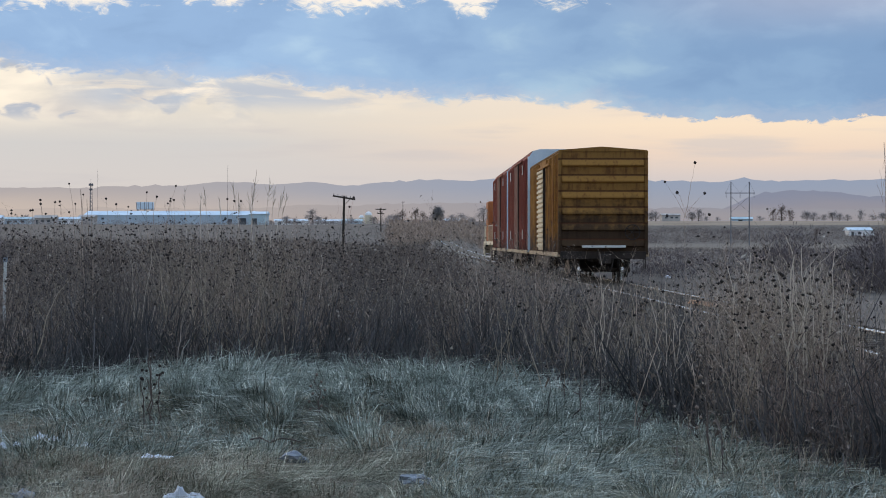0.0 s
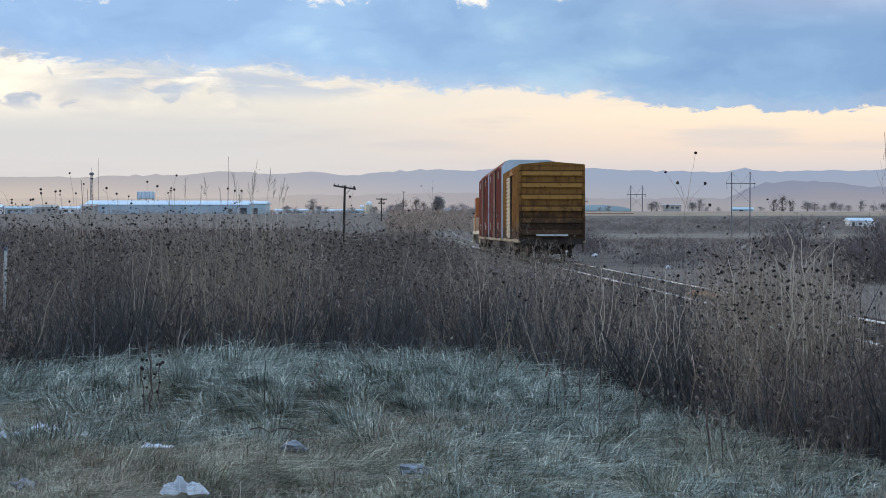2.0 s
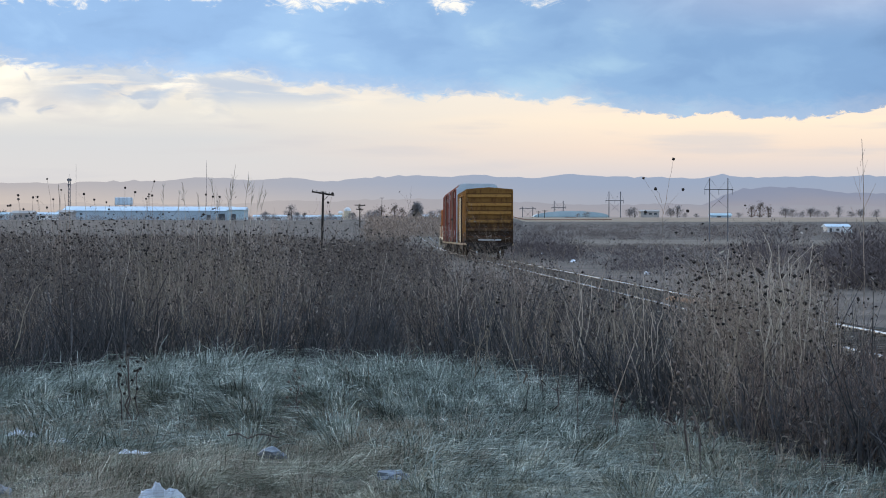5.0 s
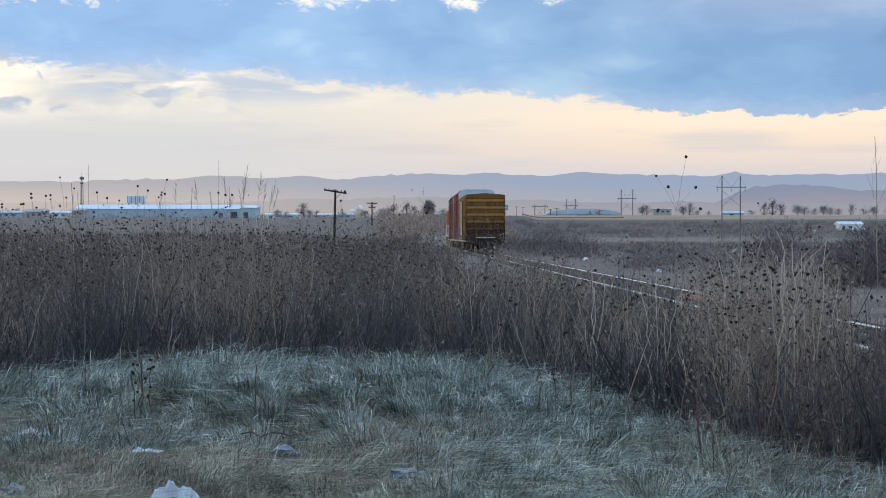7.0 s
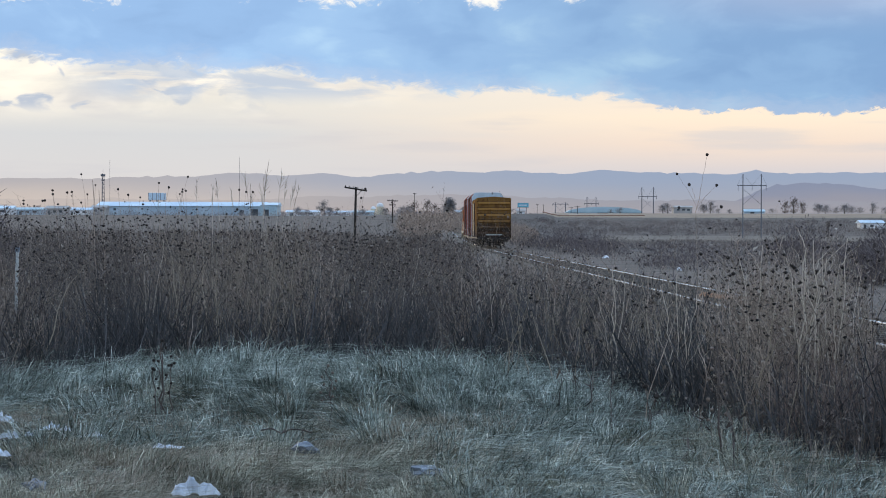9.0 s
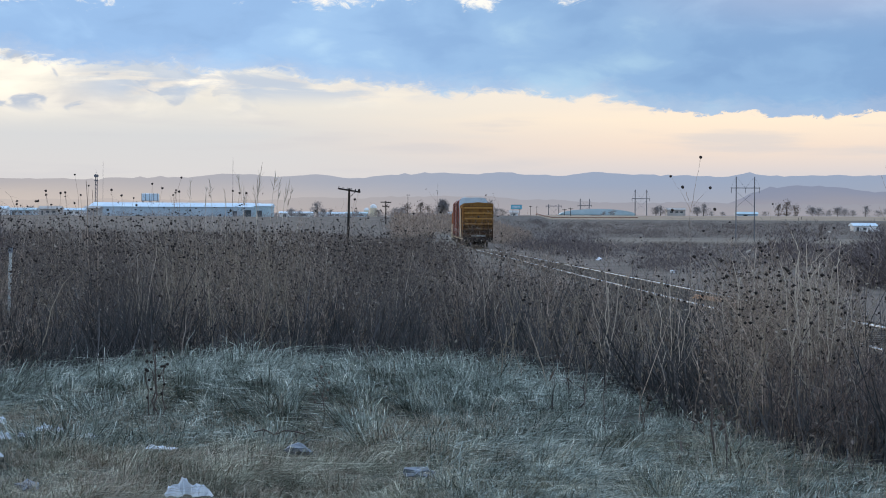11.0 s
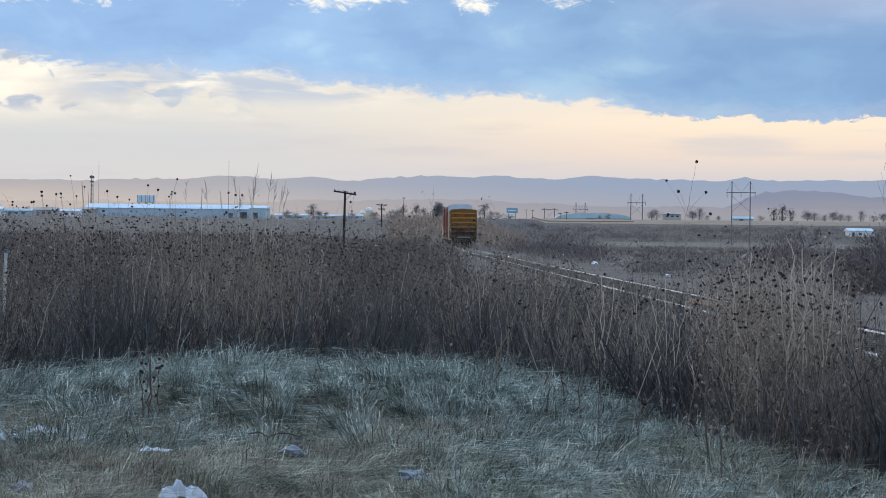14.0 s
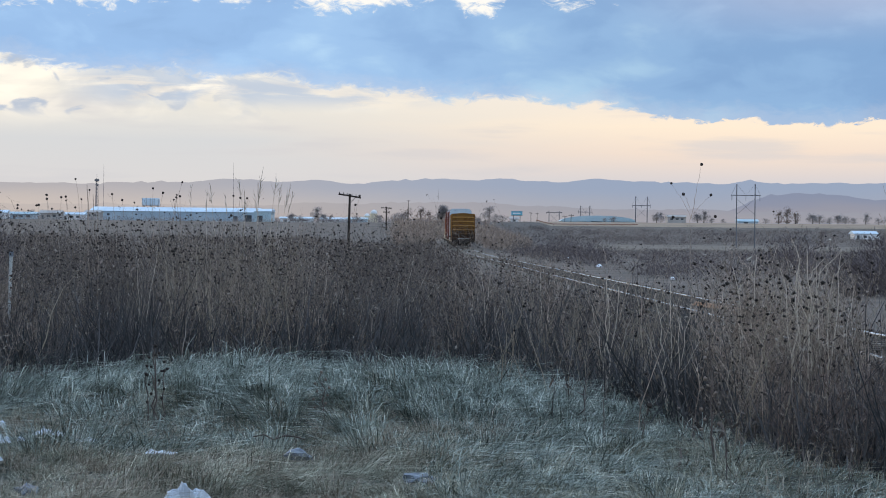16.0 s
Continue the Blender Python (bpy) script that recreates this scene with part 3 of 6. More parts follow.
# ---- the railway ----
def make_track():
    ys = np.concatenate([np.arange(-60, 300, 6.0), np.arange(300, 900, 12.0)])
    xs = track_x(ys)
    zs = track_z(ys)

    def sweep(name, section, material, lift, closed=True):
        s = np.array(section)
        V = np.stack([np.stack([xs + sx, ys, zs + sz + lift], -1) for sx, sz in s], 1)
        k = len(s)
        i = np.arange(len(ys) - 1)[:, None] * k
        j = np.arange(k if closed else k - 1)[None]
        j2 = (j + 1) % k
        q = np.stack([i + j, i + j2, i + k + j2, i + k + j], -1).reshape(-1, 4)[:, ::-1]
        me = mesh_from(name, V.reshape(-1, 3), q)
        me.materials.append(material)
        return new(name, me)

    track = tagged(new("railway_track"), "single railway track on a low dusty ballast bed", "railway track", kind="structure")
    bed = sweep("ballast_bed", [(-2.3, -0.30), (-1.4, -0.085), (1.4, -0.085), (2.3, -0.30)], M["ballast"], RAIL_TOP, False)
    bed.parent = track
    for side in (-0.7525, 0.7525):
        r = sweep("rail", [(side - 0.035, 0.0), (side + 0.035, 0.0), (side + 0.037, -0.03), (side + 0.01, -0.045), (side + 0.01, -0.13),
                           (side + 0.07, -0.15), (side - 0.07, -0.15), (side - 0.01, -0.13), (side - 0.01, -0.045), (side - 0.037, -0.03)], M["rail"], RAIL_TOP)
        r.parent = track
        r["label"] = "polished steel rail"
    tie = part("tie", boxes((-1.3, 1.3, -0.11, 0.11, -0.16, 0.0), bevel=0.012), M["tie"], track)
    tie.matrix_basis = pose(track_x(14), 14, RAIL_TOP - 0.055, 0, 0, HEADING)
    for k in range(1, 280):
        o = new("tie", tie.data)
        o.parent = track
        y = 14 + 0.56 * k
        o.matrix_basis = pose(track_x(y), y, RAIL_TOP - 0.055 + float(track_z(y)), 0, 0, HEADING + random.uniform(-1, 1))


make_track()


# ---- the train ----
def wheelset(parent, y):
    w = part("wheelset", rods(((-0.95, 0, 0), (0.95, 0, 0), 0.075), sides=10), M["iron"], parent)
    bm = w.data
    w.matrix_basis = pose(0, y, 0.42)
    for s in (-1, 1):
        b = rods(((s * 0.69, 0, 0), (s * 0.72, 0, 0), 0.455), ((s * 0.72, 0, 0), (s * 0.83, 0, 0), 0.41), ((s * 0.80, 0, 0), (s * 0.86, 0, 0), 0.16), sides=24)
        wh = part("wheel", b, M["iron"], w)
        part("tread", rods(((s * 0.722, 0, 0), (s * 0.825, 0, 0), 0.42), sides=24), M["rail"], wh, "polished steel tread")
    return w


def bogie(parent, y, half=0.88):
    """A freight bogie: two cast side frames, a bolster, springs; its wheelsets turn on it."""
    t = part("bogie", boxes((-1.05, 1.05, y - 0.17, y + 0.17, 0.42, 0.78), bevel=0.03), M["iron"], parent)
    for s in (-1, 1):
        pts = [(-1.2, 0.50), (-1.2, 0.34), (-0.62, 0.30), (-0.38, 0.14), (0.38, 0.14), (0.62, 0.30), (1.2, 0.34), (1.2, 0.50), (0.5, 0.74), (-0.5, 0.74)]
        bm = prism(pts, -0.06, 0.06)
        bmesh.ops.rotate(bm, verts=bm.verts, matrix=Matrix.Rotation(radians(90), 3, "Z"))
        bmesh.ops.translate(bm, verts=bm.verts, vec=(s * 1.0, y, 0))
        part("side_frame", bm, M["iron"], t)
        part("spring_nest", rods(*[((s * 1.0, y + o, 0.16), (s * 1.0, y + o, 0.44), 0.07) for o in (-0.18, 0, 0.18)], sides=8), M["iron"], t)
    return [wheelset(parent, y + o) for o in (-half, half)]


def coupler(parent, y, s):
    bm = boxes((-0.09, 0.09, min(y, y + s * 0.55), max(y, y + s * 0.55), 0.72, 0.94), (-0.2, 0.2, min(y + s * 0.5, y + s * 0.85), max(y + s * 0.5, y + s * 0.85), 0.66, 1.0), bevel=0.03)
    c = part("coupler", bm, M["iron"], parent)
    hose = bmesh.new()
    last = Vector((0.35, y + s * 0.1, 0.85))
    for k in range(1, 7):
        p = Vector((0.35 - 0.04 * k, y + s * (0.1 + 0.09 * k), 0.85 - 0.45 * math.sin(k / 6 * 2.4)))
        rod(hose, last, p, 0.025)
        last = p
    part("air_hose", hose, M["iron"], c)


def ladder(parent, x, y, z0, z1, along, material, width=0.42, step=0.42):
    """Rungs and stiles, along x (on an end) or along y (on a side)."""
    ax = Vector((1, 0, 0)) if along == "x" else Vector((0, 1, 0))
    o = Vector((x, y, 0))
    stiles = rods(*[(o + ax * s * width / 2 + Vector((0, 0, z0)), o + ax * s * width / 2 + Vector((0, 0, z1)), 0.02) for s in (-1, 1)], sides=6)
    lad = part("ladder", stiles, material, parent)
    k = 0
    while z0 + 0.12 + k * step < z1:
        z = z0 + 0.12 + k * step
        part("rung", rods((o - ax * width / 2 + Vector((0, 0, z)), o + ax * width / 2 + Vector((0, 0, z)), 0.016), sides=6), material, lad)
        k += 1
    return lad


def boxcar(length, width, z_top, roof_rise, end_mat, side_mat, door_mat, roof_mat, rib_mat, door_span, end_ribs, label, clipped):
    """A boxcar whose rear end face stands at y = 0; z = 0 is the rail's top."""
    car = tagged(new("boxcar"), label, "boxcar", group="cars of the train")
    w, z0 = width / 2, 1.02
    # body shell
    if clipped:
        pts = [(-w, z0), (w, z0), (w, z_top - 0.26), (w - 0.16, z_top - 0.02), (-w + 0.16, z_top - 0.02), (-w, z_top - 0.26)]
    else:
        pts = [(-w, z0), (w, z0), (w, z_top), (-w, z_top)]
    part("body", prism(pts, 0.06, length - 0.06), side_mat, car)
    # ends: sheet, pressed ribs, corner posts
    for y, s in ((0.06, -1), (length - 0.06, 1)):
        ee = [(-w + 0.01, z0), (w - 0.01, z0)] + ([(w - 0.01, z_top - 0.27), (w - 0.17, z_top - 0.03), (-w + 0.17, z_top - 0.03), (-w + 0.01, z_top - 0.27)] if clipped else [(w - 0.01, z_top), (0, z_top + roof_rise), (-w + 0.01, z_top)])
        sheet = part("end_wall", prism(ee, min(y, y + s * 0.03), max(y, y + s * 0.03)), end_mat, car)
        gap = 0.56
        for k in range(end_ribs):
            zc = 4.30 - 0.14 - gap * k
            # a broad pressed rib: its upper face looks to the sky, its lower face is drawn under
            bm = bmesh.new()
            rings = []
            for f, g in ((-1, 0.1), (-0.97, 0.85), (-0.94, 1), (0.94, 1), (0.97, 0.85), (1, 0.1)):
                ring = []
                for v, o in ((0.14, 0.0), (0.13, 0.012), (-0.04, 0.10), (-0.085, 0.105), (-0.125, 0.02), (-0.14, 0.0)):
                    ring.append(bm.verts.new((f * (w - 0.05), y + s * (0.03 + o * g), zc + v)))
                rings.append(ring)
            for a, b in zip(rings, rings[1:]):
                for j in range(5):
                    bm.faces.new((a[j], a[j + 1], b[j + 1], b[j]))
            bmesh.ops.recalc_face_normals(bm, faces=bm.faces)
            part("end_rib", bm, rib_mat, sheet)
        for sx in (-1, 1):
            zc = z_top - (0.27 if clipped else 0)
            part("corner_post", boxes((sx * w - 0.055, sx * w + 0.055, min(y, y + s * 0.09), max(y, y + s * 0.09), z0 - 0.05, zc), bevel=0.012), end_mat, car)
        # end sill, crossover platform and grab bar
        part("end_sill", boxes((-w + 0.02, w - 0.02, min(y, y + s * 0.14), max(y, y + s * 0.14), z0 - 0.20, z0 + 0.06), bevel=0.015), M["iron"], car)
        part("crossover_platform", boxes((-0.75, 0.75, min(y + s * 0.15, y + s * 0.42), max(y + s * 0.15, y + s * 0.42), z0 + 0.19, z0 + 0.27), bevel=0.01), M["pale_bar"], car, "pale grey crossover platform")
        coupler(car, y, s)
    # roof with seams
    if not clipped:
        bm = prism([(-w - 0.03, z_top - 0.02), (w + 0.03, z_top - 0.02), (w + 0.03, z_top + 0.03), (0, z_top + roof_rise + 0.04), (-w - 0.03, z_top + 0.03)], 0.0, length)
    else:
        bm = prism([(-w + 0.14, z_top - 0.03), (w - 0.14, z_top - 0.03), (w - 0.5, z_top + roof_rise), (-w + 0.5, z_top + roof_rise)], 0.02, length - 0.02)
    roof = part("roof", bm, roof_mat, car)
    for k in range(12):
        y = 0.6 + k * (length - 1.2) / 11
        if clipped:
            bm = prism([(-w + 0.2, z_top + 0.0), (w - 0.2, z_top + 0.0), (w - 0.5, z_top + roof_rise + 0.025), (-w + 0.5, z_top + roof_rise + 0.025)], y - 0.03, y + 0.03)
        else:
            bm = prism([(-w, z_top + 0.02), (w, z_top + 0.02), (w, z_top + 0.06), (0, z_top + roof_rise + 0.07), (-w, z_top + 0.06)], y - 0.03, y + 0.03)
        part("roof_seam", bm, roof_mat, roof)
    # sides: posts, doors, sills, markings
    d0, d1 = door_span
    for s in (-1, 1):
        x = s * w
        n = 0
        for k in range(22):
            y = 0.35 + k * (length - 0.7) / 21
            if d0 - 0.2 < y < d1 + 0.2:
                continue
            hi = z_top - (0.3 if clipped else 0.08)
            part("side_post", boxes((min(x, x + s * 0.07), max(x, x + s * 0.07), y - 0.06, y + 0.06, z0 + 0.03, hi), bevel=0.02), side_mat, car)
        door = part("sliding_door", boxes((min(x, x + s * 0.10), max(x, x + s * 0.10), d0, d1, z0 + 0.08, z_top - 0.38), bevel=0.015), door_mat, car)
        for k in range(16 if not clipped else 0):
            z = z0 + 0.24 + k * (z_top - 0.7 - z0) / 15
            part("door_rib", boxes((min(x + s * 0.10, x + s * 0.16), max(x + s * 0.10, x + s * 0.16), d0 + 0.1, d1 - 0.1, z - 0.06, z + 0.05), bevel=0.02), door_mat, door)
        part("door_rail", boxes((min(x, x + s * 0.13), max(x, x + s * 0.13), d0 - (d1 - d0) * 0.95, d1 + 0.2, z_top - 0.36, z_top - 0.28), bevel=0.01), side_mat, car)
        part("door_post", boxes((min(x, x + s * 0.13), max(x, x + s * 0.13), d0 - 0.22, d0 - 0.06, z0, z_top - 0.3), bevel=0.015), M["iron"], car)
        part("side_sill", prism([(x - s * 0.02, z0 - 0.12), (x + s * 0.10, z0 - 0.12), (x + s * 0.10, z0 + 0.02), (x - s * 0.02, z0 + 0.02)], 0.1, length - 0.1), M["sill"], car, "dusty pale side sill")
        part("drop_sill", prism([(x - s * 0.03, z0 - 0.42), (x + s * 0.03, z0 - 0.42), (x + s * 0.03, z0 - 0.16), (x - s * 0.03, z0 - 0.16)], d0 - 1.6, d1 + 1.6), M["iron"], car)
        ladder(car, x + s * 0.13, 0.55 if s < 0 else length - 0.55, z0 + 0.05, z_top - 0.4, "y", side_mat)
        for y in (0.5, length - 0.5):
            part("stirrup_step", rods(((x, y - 0.2, z0 - 0.1), (x, y - 0.2, z0 - 0.55), 0.018), ((x, y + 0.2, z0 - 0.1), (x, y + 0.2, z0 - 0.55), 0.018), ((x, y - 0.2, z0 - 0.55), (x, y + 0.2, z0 - 0.55), 0.02), sides=6), M["iron"], car)
    part("centre_sill", boxes((-0.35, 0.35, 0.2, length - 0.2, 0.72, z0), bevel=0.02), M["iron"], car)
    part("brake_cylinder", rods(((0.6, length * 0.42, 0.8), (0.6, length * 0.42 + 0.7, 0.8), 0.16), sides=12), M["iron"], car)
    sets = bogie(car, 2.3) + bogie(car, length - 2.3)
    return car, sets


def brake_wheel(car, x, z):
    b = bmesh.new()
    for k in range(14):
        a, c = 2 * math.pi * k / 14, 2 * math.pi * (k + 1) / 14
        rod(b, (x + 0.26 * math.cos(a), -0.22, z + 0.26 * math.sin(a)), (x + 0.26 * math.cos(c), -0.22, z + 0.26 * math.sin(c)), 0.017, sides=6)
    for k in range(5):
        a = 2 * math.pi * k / 5
        rod(b, (x, -0.22, z), (x + 0.26 * math.cos(a), -0.22, z + 0.26 * math.sin(a)), 0.012, sides=6)
    rod(b, (x, -0.24, z), (x, 0.0, z), 0.03)
    part("brake_wheel", b, M["iron"], car)


def mark(car, x, y, z, h, wd):
    s = -1 if x < 0 else 1
    part("white_marking", boxes((min(x, x + s * 0.012), max(x, x + s * 0.012), y - wd / 2, y + wd / 2, z - h / 2, z + h / 2)), M["white"], car, "white stencilled marking")


def locomotive():
    loco = tagged(new("locomotive"), "orange diesel locomotive with cream handrails and a front step platform", "locomotive", group="cars of the train")
    L = 15.5
    part("deck", boxes((-1.5, 1.5, 0, L, 1.2, 1.42), bevel=0.02), M["cream"], loco, "cream walkway deck")
    part("long_hood", boxes((-0.95, 0.95, 1.4, 9.4, 1.42, 3.75), bevel=0.12), M["orange"], loco)
    part("short_hood", boxes((-0.95, 0.95, 12.2, 14.2, 1.42, 2.9), bevel=0.12), M["orange"], loco)
    cab = part("cab", boxes((-1.45, 1.45, 9.45, 12.15, 1.42, 4.1), bevel=0.1), M["orange"], loco)
    for s in (-1, 1):
        part("cab_window", boxes((s * 1.455 - 0.012, s * 1.455 + 0.012, 10.1, 11.5, 2.9, 3.6), bevel=0.01), M["glass"], cab)
        for k in range(5):
            y = 2.0 + 1.45 * k
            part("hood_door", boxes((s * 0.955 - 0.015, s * 0.955 + 0.015, y, y + 1.25, 1.6, 3.3), bevel=0.01), M["orange"], loco)
        posts = [(s * 1.42, y) for y in np.linspace(0.2, L - 0.2, 10)]
        hr = part("handrail", rods(((s * 1.42, 0.2, 2.45), (s * 1.42, 9.3, 2.45), 0.025), ((s * 1.42, 12.3, 2.45), (s * 1.42, L - 0.2, 2.45), 0.025), sides=6), M["cream"], loco, "cream handrail")
        for x, y in posts:
            if not 9.3 < y < 12.3:
                part("stanchion", rods(((x, y, 1.42), (x, y, 2.45), 0.025), sides=6), M["cream"], hr)
        for y in (0.45, L - 0.45):
            st = part("step_well", boxes((s * 1.45 - 0.04, s * 1.45 + 0.04, y - 0.4, y + 0.4, 0.45, 1.2), bevel=0.01), M["cream"], loco)
            for z in (0.5, 0.85):
                part("step", boxes((min(s * 1.12, s * 1.52), max(s * 1.12, s * 1.52), y - 0.36, y + 0.36, z, z + 0.04)), M["iron"], st)
    for y0, z0 in ((-0.06, 0.9), (L, 0.6)):
        part("end_plate", boxes((-1.5, 1.5, y0, y0 + 0.06, z0, 1.42), bevel=0.01), M["cream"], loco)
    part("fuel_tank", boxes((-1.3, 1.3, 6.0, 9.4, 0.4, 1.18), bevel=0.15), M["iron"], loco)
    part("exhaust_stack", boxes((-0.25, 0.25, 4.3, 5.0, 3.72, 3.95), bevel=0.04), M["iron"], loco)
    for y in (2.4, 7.4):
        part("radiator_fan", rods(((0, y, 3.74), (0, y, 3.86), 0.5), sides=20), M["iron"], loco)
    part("end_handrail", rods(((-1.4, 0.1, 2.45), (-0.5, 0.1, 2.45), 0.025), ((-1.4, 0.1, 1.42), (-1.4, 0.1, 2.45), 0.025), ((-0.5, 0.1, 1.42), (-0.5, 0.1, 2.45), 0.025),
                              ((-1.4, L - 0.1, 2.45), (1.4, L - 0.1, 2.45), 0.025), ((-1.4, L - 0.1, 1.42), (-1.4, L - 0.1, 2.45), 0.03), ((1.4, L - 0.1, 1.42), (1.4, L - 0.1, 2.45), 0.03), sides=6), M["cream"], loco)
    coupler(loco, 0.0, -1)
    coupler(loco, L, 1)
    sets = bogie(loco, 3.0, 1.2) + bogie(loco, L - 3.0, 1.2)
    return loco, sets


CARS = []          # car, its wheelsets, distance of its rear end from the train's tail
yellow, ysets = boxcar(15.4, 3.02, 4.58, 0.11, M["yellow"], M["yellow_side"], M["door"], M["yellow"], M["yellow_rib"], (6.7, 9.8), 6,
                       "weathered mustard-yellow steel boxcar with sooty ribbed end and pale door", False)
brake_wheel(yellow, 1.0, 1.75)
CARS.append((yellow, ysets, 0.0))
red, rsets = boxcar(16.4, 3.06, 5.38, 0.06, M["galv"], M["red"], M["red_door"], M["galv"], M["galv"], (6.6, 9.8), 6,
                    "tall oxide-red boxcar with pale blue-grey end and roof", True)
for yy in (3.3, 13.0):
    for s in (-1, 1):
        mark(red, s * 1.62, yy, 4.65, 0.42, 0.3)
        mark(red, s * 1.62, yy, 1.75, 0.42, 0.3)
CARS.append((red, rsets, 16.7))
red2 = copy_thing(red, pose(0, 0, 0))
CARS.append((red2, [o for o in red2.children if o.name.startswith("wheelset")], 34.3))
loco, lsets = locomotive()
CARS.append((loco, lsets, 52.0))


# ---- plants ----
def scatter(n, seed, d0, d1, a0, a1, power=1.0):
    """n random places between two distances and two bearings; power 1 is even over the ground, less crowds the near part."""
    rng = np.random.default_rng(seed)
    u = rng.random(n)
    e = power + 1.0
    d = (d0 ** e + u * (d1 ** e - d0 ** e)) ** (1 / e)
    a = np.radians(rng.uniform(a0, a1, n))
    return d * np.sin(a), d * np.cos(a), rng


def bearing(x, y):
    return np.degrees(np.arctan2(x, y))


def drift(x, y, size, seed):
    """Smooth patchiness over the ground, about -1 to 1, its patches about size metres wide."""
    rng = np.random.default_rng(seed)
    s = 0
    for _ in range(7):
        a, k, p = rng.uniform(0, np.pi), rng.uniform(0.6, 1.7) * 3.1 / size, rng.uniform(0, 6.3)
        s = s + np.sin((x * np.cos(a) + y * np.sin(a)) * k + p)
    return s / 3.0


def front_edge(b):
    """Distance at which the weeds begin, by bearing."""
    return np.interp(b, [-20, -13, -5, 0, 2.4, 3.4, 5.8, 7.8, 10.3, 13, 18], [19.5, 19.5, 21.0, 21.4, 21.2, 19.0, 17.2, 15.7, 14.1, 13.4, 13.2])


# bearing and tilt of the scraps that lie on the grass: they press it down
LITTER = [(326, 883, 0.27, 0.14, 0.42), (68, 769, 0.15, 0.06, 0.6), (96, 768, 0.10, 0.045, 0.4), (143, 773, 0.18, 0.045, 0.7), (278, 803, 0.22, 0.04, 0.2), (-16, 768, 0.16, 0.09, 0.4),
          (-6, 797, 0.13, 0.07, 0.5), (30, 790, 0.06, 0.05, 0.5), (-24, 818, 0.15, 0.06, 0.5)]
SCRAPS = [(525, 810, 0.15, 0.6), (735, 842, 0.14, 0.45), (40, 872, 0.12, 0.5)]


def lie(px, py):
    """Place on top of the grass in that direction."""
    d = (EYE - 0.09) * 3396.0 / (py - 427)
    return (px - 784) / 3396.0 * d, d


def make_grass():
    pressed = [lie(e[0], e[1]) + (e[2],) for e in LITTER + SCRAPS]

    def tufts(n, seed, d0, d1, a0, a1, blades, r0, r1, h0, h1, w0, w1, material, name, label, edge=True, keep=None, wind=0.25):
        """Domed tussocks: blades spring from the heart, arch over to all sides and hang, combed by the wind."""
        x, y, rng = scatter(n, seed, d0, d1, a0, a1, 0.5)
        d, b = np.hypot(x, y), bearing(x, y)
        ok = np.ones(n, bool)
        if edge:
            ok &= d < front_edge(b) + rng.normal(-0.1, 0.35, n)
        # tufts left out at the bank's foot, baring dark ground as its shade
        fold = fold_line(x, b) - 0.10
        ok &= ~((np.abs(d - fold) < 0.07 + 0.10 * np.sin(x * 3.1)) & (b > -8.5) & (b < -2.2))
        for qx, qy, qw in pressed:
            ok &= ~((np.abs(x - qx) < qw * 0.5 + 0.03) & (y < qy + 0.12) & (y > qy - 0.42))
        if keep is not None:
            ok &= keep(x, y, rng)
        x, y = x[ok], y[ok]
        n = len(x)
        size = np.clip(rng.lognormal(-0.05, 0.34, n), 0.5, 1.8) * (1.0 + 0.28 * drift(x, y, 1.3, 5))
        rad = rng.uniform(r0, r1, n) * size
        high = rng.uniform(h0, h1, n) * np.clip(size, 0.5, 1.6)
        comb = wind + 0.55 * drift(x, y, 2.2, 6) + rng.normal(0, 0.25, n)
        i = np.repeat(np.arange(n), blades)
        k = len(i)
        th = rng.uniform(0, 2 * np.pi, k)
        s0 = np.sqrt(rng.random(k)) * 0.55
        px, py = x[i] + rad[i] * s0 * np.cos(th), y[i] + rad[i] * s0 * np.sin(th)
        th2 = th + rng.normal(0, 0.7, k)
        out = rad[i] * rng.uniform(0.25, 1.25, k)
        H = high[i] * rng.uniform(0.45, 1.1, k) * (1 - 0.45 * s0)
        dx, dy = out * (np.cos(th2) + comb[i]), out * np.sin(th2) * 0.9
        arch, drop = rng.uniform(0.25, 0.85, k), rng.uniform(0.0, 0.75, k)
        t = np.array([0, 0.48, 1.0])
        P = np.zeros((k, 3, 3))
        side = rng.normal(0, 0.018, k)
        P[:, :, 0] = px[:, None] + dx[:, None] * t ** 1.5 + side[:, None] * np.sin(np.pi * t)
        P[:, :, 1] = py[:, None] + dy[:, None] * t ** 1.5
        P[:, :, 2] = (land(px, py) - 0.015)[:, None] + H[:, None] * ((1 - drop)[:, None] * t + (2.0 * arch)[:, None] * t * (1 - t))
        ph = rng.uniform(0, np.pi, k)
        Wd = np.stack([np.cos(ph), np.sin(ph) * 0.5, 0.35 * np.sin(3 * ph)], 1) * rng.uniform(w0, w1, k)[:, None]
        V, q = ribbons(P, Wd, [0.9, 1.0, 0.12])
        stuff(name, V, q, None, material, label, "grass")

    def towards_scrub(x, y, rng):
        return rng.random(len(x)) < np.interp(bearing(x, y), [3, 7, 12], [1.0, 0.5, 0.38])

    def tan_patch(x, y, rng):
        return drift(x, y, 1.6, 9) + rng.normal(0, 0.35, len(x)) > np.interp(bearing(x, y), [-13, -4, 0, 4], [-0.7, -0.3, 0.3, 0.6])

    # the little bank: long pale grass that hangs over its foot
    tufts(1150, 11, 15.8, 22.5, -16, 4.5, 88, 0.16, 0.36, 0.15, 0.30, 0.0015, 0.0038, M["grass"], "long_grass", "pale bluish-green grass in hanging tussocks",
          keep=lambda x, y, rng: np.hypot(x, y) > fold_line(x, bearing(x, y)) - 0.5)
